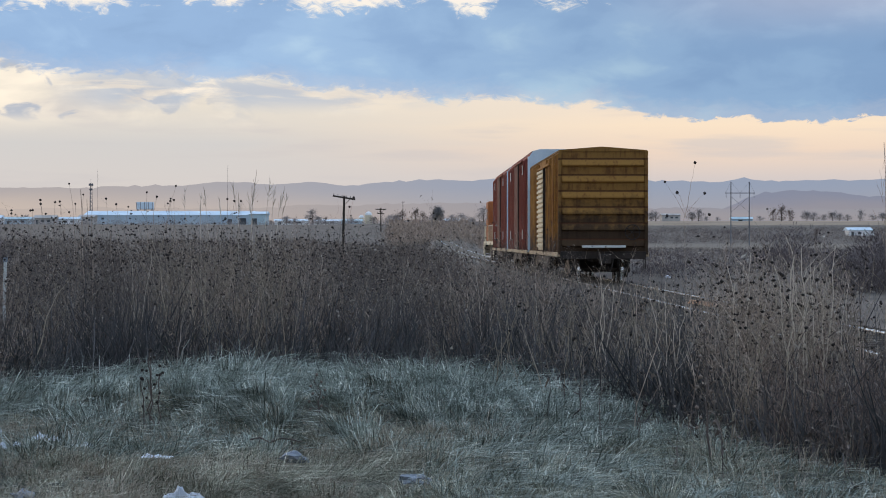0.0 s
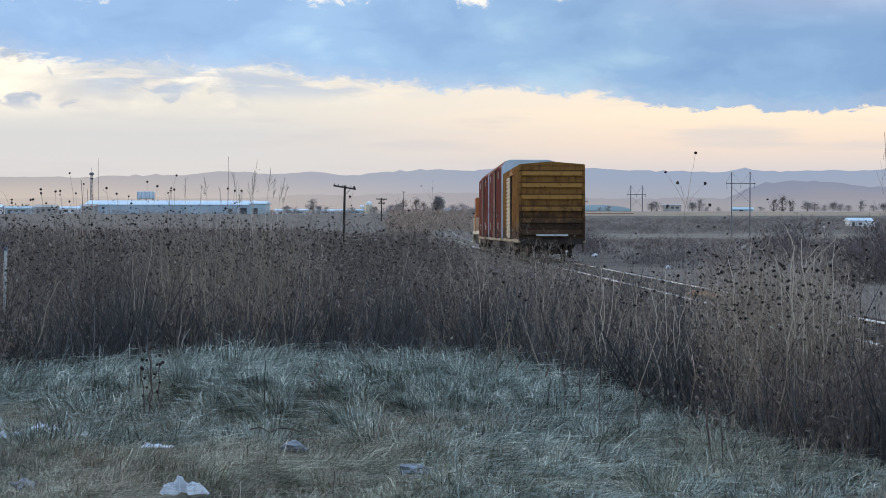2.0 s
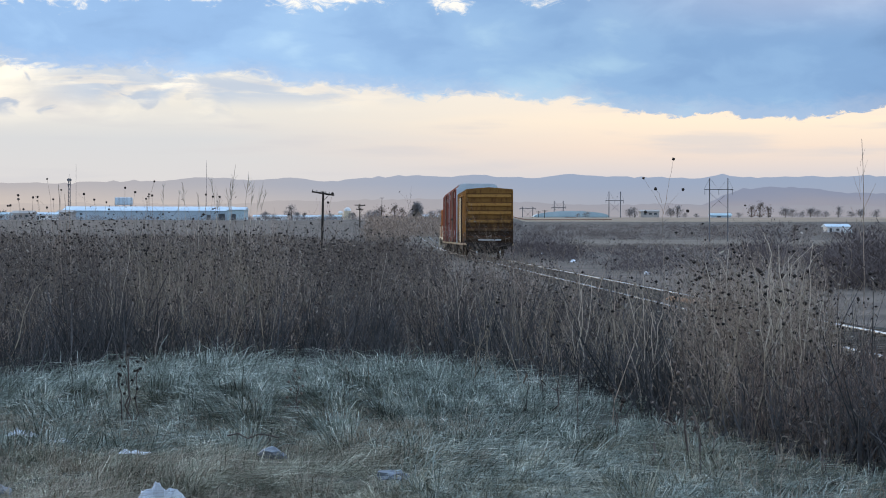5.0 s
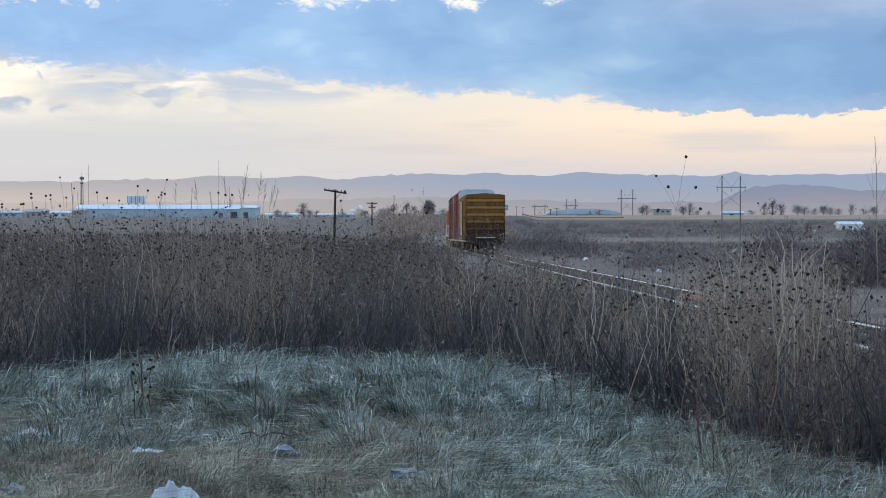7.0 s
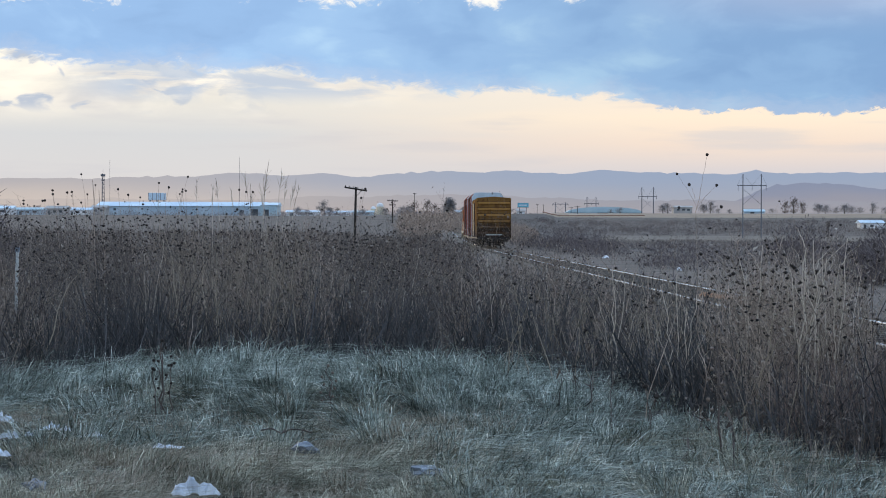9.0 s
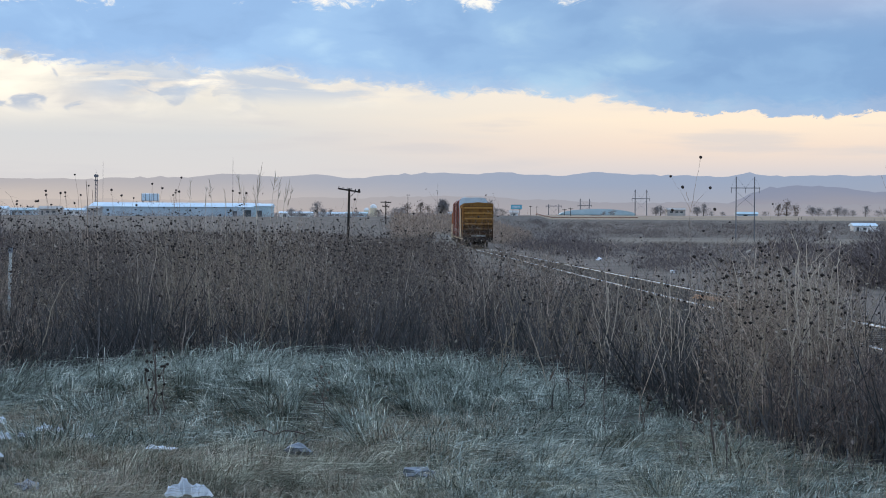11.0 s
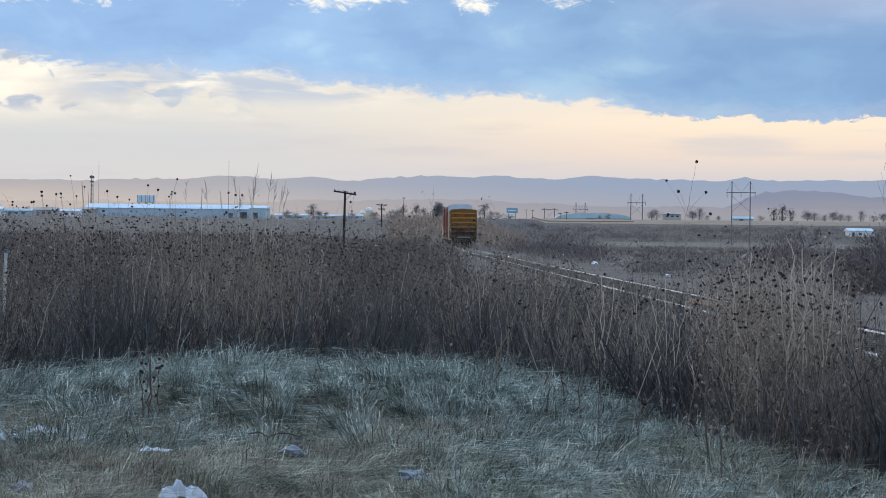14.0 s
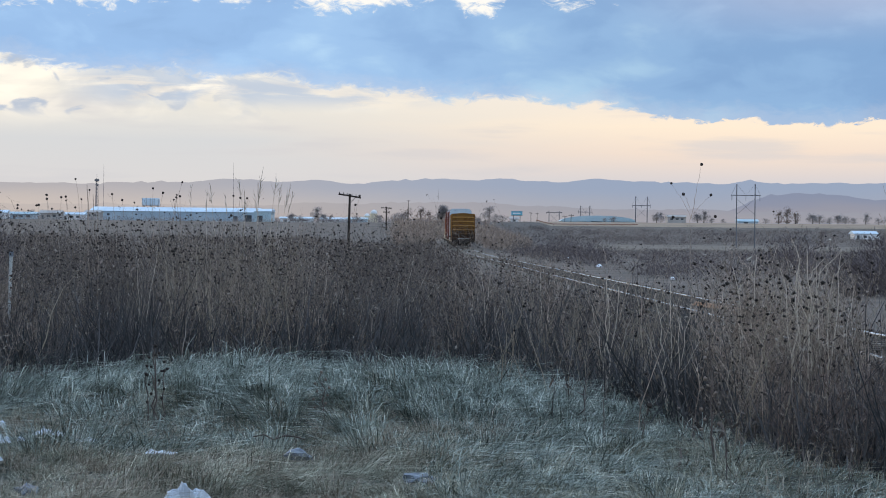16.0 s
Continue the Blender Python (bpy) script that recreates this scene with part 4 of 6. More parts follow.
    # great tussocks that stand over the rest
    tufts(150, 17, 14.2, 21.5, -15, 9, 210, 0.26, 0.46, 0.24, 0.36, 0.0015, 0.0038, M["grass"], "great_tussocks", "large pale tussocks with hanging blades")
    tufts(120, 18, 10.0, 15.5, -15, 9, 130, 0.18, 0.34, 0.13, 0.25, 0.0010, 0.0024, M["grass_tan"], "low_tussocks", "grey-green tussocks in the short grass")
    # short grass before it, and the long combed grass towards the rails
    tufts(1450, 12, 9.7, 17.4, -16, 3.5, 64, 0.10, 0.24, 0.06, 0.17, 0.0010, 0.0024, M["grass_tan"], "short_grass", "short matted grey-green winter grass")
    tufts(1050, 15, 9.7, 20.5, -1.0, 16, 76, 0.15, 0.34, 0.09, 0.24, 0.0013, 0.0033, M["grass"], "combed_grass", "long bluish winter grass combed flat by the wind", wind=0.7, keep=towards_scrub)
    tufts(520, 19, 9.7, 15.0, 3, 16, 40, 0.10, 0.24, 0.05, 0.14, 0.0010, 0.0024, M["grass_tan"], "thin_grass", "thin short grass before the scrub")
    # tan straw mixed in
    tufts(1350, 13, 9.8, 16.5, -16, 7, 54, 0.10, 0.26, 0.10, 0.23, 0.0010, 0.0022, M["straw"], "dry_straw", "tan dry straw in tufts between the grass", keep=tan_patch)
    tufts(330, 14, 15.5, 21.5, -16, 9, 26, 0.14, 0.34, 0.14, 0.30, 0.0010, 0.0022, M["straw"], "pale_straw", "pale dry blades among the long grass")
    # rank tufts that stand up at the corner by the scrub
    tufts(70, 16, 11.0, 15.0, 7.5, 16, 24, 0.12, 0.30, 0.18, 0.34, 0.0012, 0.0028, M["straw"], "rank_grass", "pale rank grass before the russet scrub", wind=0.2)


def weeds(name, x, y, h, rng, stem_mat, label, branches=6, heads=0.5, leaves=9, thick=1.0, head_size=1.0, bend=0.2, reach=1.0, head_from=0.55, wob=0.03, husks=0.0, fan=None):
    """Dry branching weeds with round dark seed heads: three meshes of uncountable stalks, heads and leaves."""
    n = len(x)
    z = land(x, y) - 0.03
    t = np.linspace(0, 1, 6)
    lean = rng.normal(0, bend, (n, 2)) if fan is None else fan + rng.normal(0, bend * 0.5, (n, 2))
    w = np.cumsum(rng.normal(0, wob, (n, 6, 2)), 1) * h[:, None, None]
    w -= w[:, :1]
    P = np.zeros((n, 6, 3))
    P[:, :, 0] = x[:, None] + lean[:, :1] * h[:, None] * t ** 1.5 + w[:, :, 0]
    P[:, :, 1] = y[:, None] + lean[:, 1:] * h[:, None] * t ** 1.5 + w[:, :, 1]
    P[:, :, 2] = z[:, None] + h[:, None] * t * (1 - 0.25 * np.hypot(lean[:, :1], lean[:, 1:]) * t)
    R = (np.array([0.0062, 0.0056, 0.0048, 0.0038, 0.0026, 0.0013])[None] * np.clip(rng.lognormal(-0.15, 0.38, (n, 1)), 0.45, 2.1)) * thick
    S, Hd, Lf = Heap(), Heap(), Heap()
    S.add(*tubes(P, R))

    def along(i, f):
        g = f * 5
        j = np.minimum(g.astype(int), 4)
        u = (g - j)[:, None]
        return P[i, j] * (1 - u) + P[i, j + 1] * u

    def flat(Q, wide, taper):
        m = len(Q)
        ph = rng.uniform(0, np.pi, m)
        S.add(*ribbons(Q, np.stack([np.cos(ph), 0.4 * np.sin(ph), 0.5 * np.sin(2 * ph)], 1) * (wide * thick)[:, None], taper))

    i = np.repeat(np.arange(n), branches)
    f = rng.uniform(0.12, 0.98, len(i))
    A = along(i, f)
    th = rng.uniform(0, 2 * np.pi, len(i))
    ln = rng.uniform(0.10, 0.42, len(i)) * (1.15 - 0.6 * f) * h[i] * 0.75 * reach
    out = rng.uniform(0.35, 1.5, len(i))
    D = np.stack([np.cos(th) * out, np.sin(th) * out, rng.uniform(0.2, 1.2, len(i))], 1)
    D /= np.linalg.norm(D, axis=1)[:, None]
    B = A + D * (ln * 0.5)[:, None] + rng.normal(0, 0.02, (len(i), 3))
    C = B + D * (ln * 0.4)[:, None] + np.stack([rng.normal(0, 0.035, len(i)), rng.normal(0, 0.035, len(i)), rng.uniform(-0.15, 0.45, len(i)) * ln], 1)
    flat(np.stack([A, B, C], 1), 0.0028 * rng.uniform(0.6, 1.2, len(i)), [1.0, 0.8, 0.4])
    # twigs off the branches, two to each
    E2 = []
    for base in (B, 0.5 * (B + C)):
        m = rng.random(len(i)) < 0.75
        E1 = base[m]
        k = len(E1)
        e = E1 + np.stack([rng.normal(0, 0.07, k), rng.normal(0, 0.07, k), rng.uniform(-0.03, 0.17, k)], 1)
        flat(np.stack([E1, e], 1), rng.uniform(0.0011, 0.0021, k), [1.0, 0.6])
        E2.append(e)
    E2 = np.concatenate(E2)
    hs = (rng.random(len(i)) < heads) & (f > head_from)
    hi = E2[:, 2] > np.quantile(E2[:, 2], 0.72)
    Ce = np.concatenate([C[hs], P[:, 5][rng.random(n) < heads * 2], E2[hi & (rng.random(len(E2)) < heads * 0.35)]])
    if heads and len(Ce):
        v, f3 = lumps(Ce, rng.uniform(0.009, 0.022, len(Ce)) * head_size, rng)
        Hd.add(v, None, f3)
        stuff(name + "_seed_heads", *Hd.done(), M["head"], "round dark seed heads on dry weeds", "seed heads")
    if husks:
        # pale papery husks that catch the light
        A = E2[rng.random(len(E2)) < husks]
        k = len(A)
        D = rng.normal(0, 1, (k, 3)) * rng.uniform(0.004, 0.011, k)[:, None]
        ph = rng.normal(0, 1, (k, 3)) * rng.uniform(0.002, 0.006, k)[:, None]
        V, q = ribbons(np.stack([A - D, A + D], 1), ph, [1.0, 0.6])
        stuff(name + "_husks", V, q, None, M["husk"], "pale papery husks on the dry weeds", "husks")
    if leaves:
        # curled leaves on the stem, and husks out on the twigs
        i = np.repeat(np.arange(n), max(1, int(leaves * 0.6)))
        A = along(i, 0.9 * rng.uniform(0.02, 1.0, len(i)) ** 1.35)
        j = rng.integers(0, len(E2), int(len(E2) * min(0.5, leaves / 60)))
        A = np.concatenate([A, E2[j]])
        k = len(A)
        th = rng.uniform(0, 2 * np.pi, k)
        ln = rng.uniform(0.025, 0.085, k)
        ln[len(i):] *= 0.45
        dz = rng.uniform(-1.0, 0.45, k)
        L = np.stack([A, A + np.stack([np.cos(th) * 0.8, np.sin(th) * 0.8, dz * 1.3], 1) * ln[:, None]], 1)
        ph = rng.uniform(0, 2 * np.pi, k)
        Lf.add(*ribbons(L, np.stack([np.cos(ph), np.sin(ph), rng.normal(0, 0.6, k)], 1) * rng.uniform(0.003, 0.011, k)[:, None], [1.0, 0.45]))
        stuff(name + "_leaves", *Lf.done(), M["leaf"], "withered dark leaves on the dry weeds", "dead leaves")
    stuff(name + "_stalks", *S.done(), stem_mat, label, "weeds")


def make_weeds():
    # the thicket before the track: three kinds that keep to patches of their own
    x, y, rng = scatter(1150, 21, 11, 44, -17, 16.5, 0.35)
    b, d = bearing(x, y), np.hypot(x, y)
    keep = (d > front_edge(b) + 0.25 + rng.normal(0, 0.3, len(x)) + 0.5 * drift(x, y, 1.4, 31)) & (x < track_x(y) - 2.3)
    keep &= ~((b > 4.0) & (d > 19) & (rng.random(len(x)) < np.interp(b, [4, 7], [0.25, 0.45])))
    x, y, b, d = x[keep], y[keep], b[keep], d[keep]
    fine, broad = drift(x, y, 0.7, 32), drift(x, y, 1.9, 33)
    h = (1 + 0.14 * fine + 0.10 * broad) * np.interp(b, [-16, -6, -2, 0, 2, 4, 6, 8, 9, 11.5, 12.5, 14], [1.70, 1.68, 1.78, 1.68, 1.46, 1.22, 1.05, 1.02, 1.15, 1.15, 0.85, 0.8]) * rng.normal(1.0, 0.18, len(x))
    h *= np.interp(d - front_edge(b), [0, 2, 6], [0.70, 0.94, 1.0])
    h *= 1 - np.interp(b, [2.5, 5.5], [0.0, 1.0]) * np.interp(d - front_edge(b), [0, 3, 9, 14], [0.0, 0.0, 0.25, 0.36])
    kind = broad + 0.5 * fine + rng.normal(0, 0.5, len(x)) + np.interp(b, [-14, -10, -8, -5, -3, -0.5, 0.8, 5, 7], [0.4, 0.3, -0.3, -0.4, 0.7, 0.7, -0.45, -0.4, 0.0])
    stems = np.clip(rng.poisson(7.0 + 3.0 * fine), 2, 18)
    # each bush is a sheaf of stems that spread from one root
    i = np.repeat(np.arange(len(x)), stems)
    th, ro = rng.uniform(0, 2 * np.pi, len(i)), np.sqrt(rng.random(len(i)))
    wide = rng.uniform(0.12, 0.42, len(x))[i]
    fan = np.stack([np.cos(th), np.sin(th)], 1) * (ro * wide)[:, None] + rng.normal(0.02, 0.06, (len(x), 2))[i]
    sx, sy = x[i] + 0.13 * ro * np.cos(th), y[i] + 0.13 * ro * np.sin(th)
    sh = h[i] * rng.uniform(0.5, 1.18, len(i)) * (1 - 0.25 * ro)
    sb = b[i]
    sh = np.clip(np.where(rng.random(len(i)) < np.interp(sb, [0, 5], [0.06, 0.20]), sh * np.interp(sb, [0, 5], [1.15, 1.3]), sh), 0.25, 2.0)
    for nm, sel, m, lb, br, lv, th, hd in (("dark_weed", kind > 0.2, "weed_dark", "dense dark thicket of bushy dry weeds", 15, 34, 0.60, 0.10),
                                           ("weed_thicket", (kind <= 0.2) & (kind > -0.7), "weed", "dense brown thicket of dry branching weeds", 13, 22, 0.60, 0.09),
                                           ("russet_weed", kind <= -0.7, "weed_russet", "russet-grey fine-twigged dry weeds", 18, 14, 0.52, 0.06)):
        k = sel[i]
        weeds(nm, sx[k], sy[k], sh[k], rng, M[m], lb, branches=br, thick=th, leaves=lv, bend=0.14, heads=hd, head_size=0.92, head_from=0.7, wob=0.045, husks=0.22, fan=fan[k])
    # pale broken stalks among them
    x, y, rng = scatter(620, 22, 11, 40, -16, 15, 0.2)
    b, d = bearing(x, y), np.hypot(x, y)
    keep = (d > front_edge(b)) & (x < track_x(y) - 2.4) & (drift(x, y, 1.5, 35) > -0.2)
    x, y, b = x[keep], y[keep], b[keep]
    weeds("pale_weed", x, y, np.interp(b, [-10, 0, 3, 10], [1.35, 1.2, 1.0, 1.2]) * rng.uniform(0.5, 1.1, len(x)), rng, M["pale_stalk"], "pale bleached weed stalks, some broken", branches=6, heads=0.1, leaves=0, thick=0.85, bend=0.32, wob=0.055, husks=0.4)
    for k, (cnt, d0, d1, a0, a1, h0, h1, hd) in enumerate(((130, 20.5, 28, -8.5, -4.5, 1.25, 1.75, 0.05), (70, 14.5, 19, 8.0, 12.0, 0.9, 1.6, 0.3), (55, 17.5, 22, 1.5, 7.0, 0.8, 1.2, 0.1))):
        x, y, rng = scatter(cnt, 220 + k, d0, d1, a0, a1, 1.0)
        weeds("bleached_weed", x, y, rng.uniform(h0, h1, len(x)), rng, M["pale_stalk"], "stand of tall bleached weed stalks", branches=6, heads=hd, leaves=0, thick=0.95, head_size=1.2)
    # the full stand of branching weeds between the grass and the rails
    x, y, rng = scatter(260, 29, 15.2, 20.5, 8.2, 11.5, 1.0)
    weeds("bushy_weed", x, y, rng.uniform(0.75, 1.5, len(x)) * (1 + 0.15 * drift(x, y, 0.7, 41)), rng, M["weed"], "tall bushy dry weeds with round seed heads", branches=20, heads=0.10, leaves=14, thick=0.7, head_size=0.92, reach=1.15, wob=0.05, husks=0.4)
    # lone stalks before the edge
    x, y, rng = scatter(330, 23, 12.5, 21, -15, 13, 0.8)
    k = (np.hypot(x, y) > front_edge(bearing(x, y)) - np.interp(bearing(x, y), [-3, 3], [1.3, 3.2]))
    k &= rng.random(len(x)) < np.interp(bearing(x, y), [-2, 4], [0.45, 1.0])
    x, y = x[k], y[k]
    weeds("lone_weed", x, y, rng.uniform(0.25, 0.75, len(x)), rng, M["weed_dark"], "single dark weeds standing in the grass", branches=7, heads=0.2, leaves=14, head_size=0.75, thick=0.8)
    # taller thin ones that stand out against the plain
    x, y, rng = scatter(640, 26, 21, 34, -14.5, -1.5, 0.6)
    weeds("tall_thin_weed", x, y, rng.uniform(1.35, 2.0, len(x)) * np.interp(bearing(x, y), [-7, -4], [1.0, 0.93]), rng, M["weed_dark"], "tall thin dry weeds over the thicket", branches=7, heads=0.4, leaves=6, thick=0.7, head_size=1.0, husks=0.3)
    x, y, rng = scatter(90, 27, 15.5, 30, 4.0, 12.5, 0.6)
    k = x < track_x(y) - 2.2
    x, y = x[k], y[k]
    weeds("tall_thin_weed_east", x, y, rng.uniform(1.0, 1.65, len(x)), rng, M["weed"], "tall thin dry weeds near the rails", branches=10, heads=0.32, leaves=8, thick=0.8, head_size=0.95, reach=1.2, husks=0.3)

    # dark slivers in the gaps and along the foot stand in for shade
    def shade_stems(n, seed, d0, d1, near, far, l0, l1, w0, w1, lean, name, label, east):
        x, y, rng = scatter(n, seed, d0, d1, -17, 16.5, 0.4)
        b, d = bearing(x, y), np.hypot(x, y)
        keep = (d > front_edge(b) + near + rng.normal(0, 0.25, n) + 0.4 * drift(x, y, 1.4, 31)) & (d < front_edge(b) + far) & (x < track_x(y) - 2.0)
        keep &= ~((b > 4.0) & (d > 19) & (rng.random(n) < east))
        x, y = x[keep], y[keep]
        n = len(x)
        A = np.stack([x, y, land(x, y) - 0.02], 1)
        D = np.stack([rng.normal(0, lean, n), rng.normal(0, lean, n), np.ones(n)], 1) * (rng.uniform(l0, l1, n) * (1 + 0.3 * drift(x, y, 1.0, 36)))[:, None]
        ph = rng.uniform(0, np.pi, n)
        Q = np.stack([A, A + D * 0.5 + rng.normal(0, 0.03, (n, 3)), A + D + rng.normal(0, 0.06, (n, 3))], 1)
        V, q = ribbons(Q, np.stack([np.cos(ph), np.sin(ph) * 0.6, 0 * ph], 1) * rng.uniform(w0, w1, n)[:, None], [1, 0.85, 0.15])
        stuff(name, V, q, None, M["base_shade"], label, "undergrowth")

    shade_stems(30000, 24, 11, 38, 0.1, 99, 0.25, 0.95, 0.003, 0.010, 0.3, "undergrowth", "undergrowth coloured dark for the shade between the weeds", 0.6)
    shade_stems(46000, 28, 11, 25, -0.05, 1.6, 0.12, 0.70, 0.004, 0.011, 0.4, "matted_undergrowth", "matted stems coloured dark for the shade at the foot of the weeds", 0.0)
    # reddish scrub in the near corner
    x, y, rng = scatter(330, 25, 13.4, 18.0, 9.6, 16.5, 1.0)
    k = np.hypot(x, y) > front_edge(bearing(x, y)) - 0.2
    x, y = x[k], y[k]
    weeds("russet_scrub", x, y, rng.uniform(0.35, 0.85, len(x)), rng, M["rust_brush"], "russet twiggy scrub", branches=22, heads=0.0, leaves=3, thick=0.62, reach=1.3)


def clumps(name, x, y, h, w, rng, material, label, flakes=34, fine=1.0):
    """Shrubs too far off for single twigs: each a loose sheaf of slivers with gaps and an uneven top."""
    n = len(x)
    z = land(x, y)
    i = np.repeat(np.arange(n), flakes)
    u = rng.random(len(i))
    r = np.sqrt(rng.random(len(i))) * w[i] * (0.55 + 0.45 * np.sin(np.pi * np.clip(u, 0, 1)))
    th = rng.uniform(0, 2 * np.pi, len(i))
    top = h[i] * (1 - 0.45 * (r / (w[i] + 1e-6)) ** 2) * rng.uniform(0.75, 1.1, len(i))
    C = np.stack([x[i] + r * np.cos(th), y[i] + r * np.sin(th), z[i] + top * u * 0.92], 1)
    ln = fine * np.minimum(h[i], 1.6) * rng.uniform(0.08, 0.22, len(i))
    D = np.stack([np.cos(th) * 0.6 + rng.normal(0, 0.45, len(i)), np.sin(th) * 0.5, np.full(len(i), 0.8)], 1) * ln[:, None]
    ph = rng.uniform(0, np.pi, len(i))
    Wd = np.stack([np.cos(ph), np.sin(ph), rng.normal(0, 0.5, len(i))], 1) * (ln * rng.uniform(0.10, 0.30, len(i)))[:, None]
    V, q = ribbons(np.stack([C - D, C + D], 1), Wd, [0.95, 0.3])
    stuff(name, V, q, None, material, label, "brush")


def make_brush():
    # beside the track, both sides, and over the far field
    def clear(x, y):
        return np.abs(x - track_x(y)) > 3.2 + 0.006 * y
    x, y, rng = scatter(3400, 31, 50, 300, -16, 0.6, 0.6)
    k = clear(x, y)
    x, y = x[k], y[k]
    near_track = np.exp(-((x - track_x(y)) / 9) ** 2)
    s = rng.uniform(0.5, 1.15, len(x)) + 0.5 * near_track * rng.random(len(x))
    clumps("field_brush_west", x, y, s, s * 0.9, rng, M["field_brush"], "low brown brush over the dry field", 22, 0.8)
    # low growth over the field beyond the rails, and shrubs that stand in groups on it
    x, y, rng = scatter(4000, 32, 34, 420, -1.0, 16, 0.6)
    k = clear(x, y) & (x > track_x(y)) & (drift(x, y, 9.0, 37) + rng.normal(0, 0.4, len(x)) > -0.35)
    x, y = x[k], y[k]
    s = rng.uniform(0.25, 0.7, len(x)) * np.interp(np.hypot(x, y), [34, 80, 160, 280, 420], [0.5, 0.75, 1.2, 1.0, 0.7])
    clumps("field_brush_east", x, y, s, s * 1.3, rng, M["brush"], "grey-brown brush beyond the track", 26, 0.8)
    x, y, rng = scatter(2300, 36, 62, 420, -1.0, 16, 0.5)
    k = clear(x, y) & (x > track_x(y) + 2) & (drift(x, y * 0.5, 8.0, 38) + rng.normal(0, 0.25, len(x)) > 0.1)
    x, y = x[k], y[k]
    d = np.hypot(x, y)
    cap = np.maximum(0.45, EYE - 0.0027 * d) + np.where(drift(x, y * 0.5, 6.0, 40) > 0.5, 1.1, 0.0)
    s = np.minimum(rng.uniform(0.7, 2.3, len(x)) * np.interp(d, [62, 110, 200], [0.6, 1.0, 1.15]), cap * rng.uniform(0.75, 1.1, len(x)))
    clumps("shrub_groups", x, y, s, s * 0.75, rng, M["mauve_brush"], "mauve-grey bare shrubs standing in groups in the field", 60, 0.42)
    # taller thickets in front of the road bank
    x, y, rng = scatter(2300, 33, 600, 800, -0.5, 16, 1.0)
    s = np.minimum(rng.uniform(1.2, 3.4, len(x)), np.maximum(0.5, EYE + 0.0078 * np.hypot(x, y) - land(x, y)))
    tall = drift(x, y * 0.4, 22.0, 39) > 0.4
    clumps("bank_shrubs", x[tall], y[tall], s[tall] * rng.uniform(1.1, 1.8, tall.sum()), s[tall] * 0.9, rng, M["mauve_brush"], "mauve-grey shrubs below a road bank", 70, 0.5)
    clumps("bank_brush", x, y, s, s * 1.1, rng, M["brush"], "grey thickets below a road bank", 24, 0.8)
    x, y, rng = scatter(1100, 34, 300, 560, -1.6, 2.4, 1.0)
    k = (np.abs(x - track_x(y)) > 4.5) | (y > 348)
    x, y = x[k], y[k]
    s = rng.uniform(1.0, 3.0, len(x))
    clumps("lineside_thicket", x, y, s, s * 0.9, rng, M["lineside"], "brown thickets along the far line", 34)
    # distant hedges
    x, y, rng = scatter(1500, 35, 620, 1500, -16, 0.5, 0.6)
    s = rng.uniform(1.0, 3.0, len(x))
    clumps("far_hedges", x, y, s, s * 1.3, rng, M["far_leaf"], "far hedges and scrub", 14, 1.3)


make_grass()
make_weeds()
make_brush()


# ---- far buildings, poles and trees ----
def spot(px, d):
    """x, y and ground height at a bearing and a distance."""
    x = (px - 784) / 3396.0 * d
    return x, d, float(land(x, d))


def rise(py, d):
    """Height over the sea of the line of sight at that tilt and distance."""
    return EYE + (427 - py) / 3396.0 * d


def gable_shed(name, px0, px1, d, py_eave, py_ridge, depth, wall_mat, roof_mat, label, openings=(), category="shed", arch=False):
    """A long shed whose broad side faces the field: walls, pitched or arched roof with eaves, doors and windows."""
    x0, _, g0 = spot(px0, d)
    x1, _, g1 = spot(px1, d)
    g = min(g0, g1) - 0.3
    w = x1 - x0
    ze, zr = rise(py_eave, d) - g, rise(py_ridge, d) - g
    top = tagged(new(name), label, category)
    top.matrix_basis = pose(x0, d, g)
    part("wall", boxes((0, w, 0, 0.25, 0, ze), (0, w, depth - 0.25, depth, 0, ze), (0, 0.25, 0.25, depth - 0.25, 0, ze), (w - 0.25, w, 0.25, depth - 0.25, 0, ze)), wall_mat, top)
    if arch:
        pts = [(w * (0.5 - 0.52 * math.cos(math.pi * k / 12)), ze + (zr - ze) * math.sin(math.pi * k / 12)) for k in range(13)]
        bm = prism(pts, -0.4, depth + 0.4)
        part("roof", bm, roof_mat, top)
    else:
        bm = prism([(-0.5, ze - 0.15), (-0.5, ze + 0.02), (depth / 2, zr), (depth + 0.5, ze + 0.02), (depth + 0.5, ze - 0.15)], -0.6, w + 0.6)
        bmesh.ops.rotate(bm, verts=bm.verts, matrix=Matrix(((0, 1, 0), (1, 0, 0), (0, 0, 1))))
        bmesh.ops.reverse_faces(bm, faces=bm.faces)
        roof = part("roof", bm, roof_mat, top)
        n = max(3, int(w / 6))
        for k in range(1, n):
            rib = prism([(-0.5, ze + 0.03), (depth / 2, zr + 0.02), (depth / 2, zr + 0.12), (-0.5, ze + 0.13)], k * w / n - 0.06, k * w / n + 0.06)
            bmesh.ops.rotate(rib, verts=rib.verts, matrix=Matrix(((0, 1, 0), (1, 0, 0), (0, 0, 1))))
            bmesh.ops.reverse_faces(rib, faces=rib.faces)
            part("roof_rib", rib, roof_mat, roof)
    for kind, a, b, z0, z1 in openings:
        part(kind, boxes((a * w, b * w, -0.06, 0.05, z0 * ze, z1 * ze)), M["dark_open"], top)
    return top


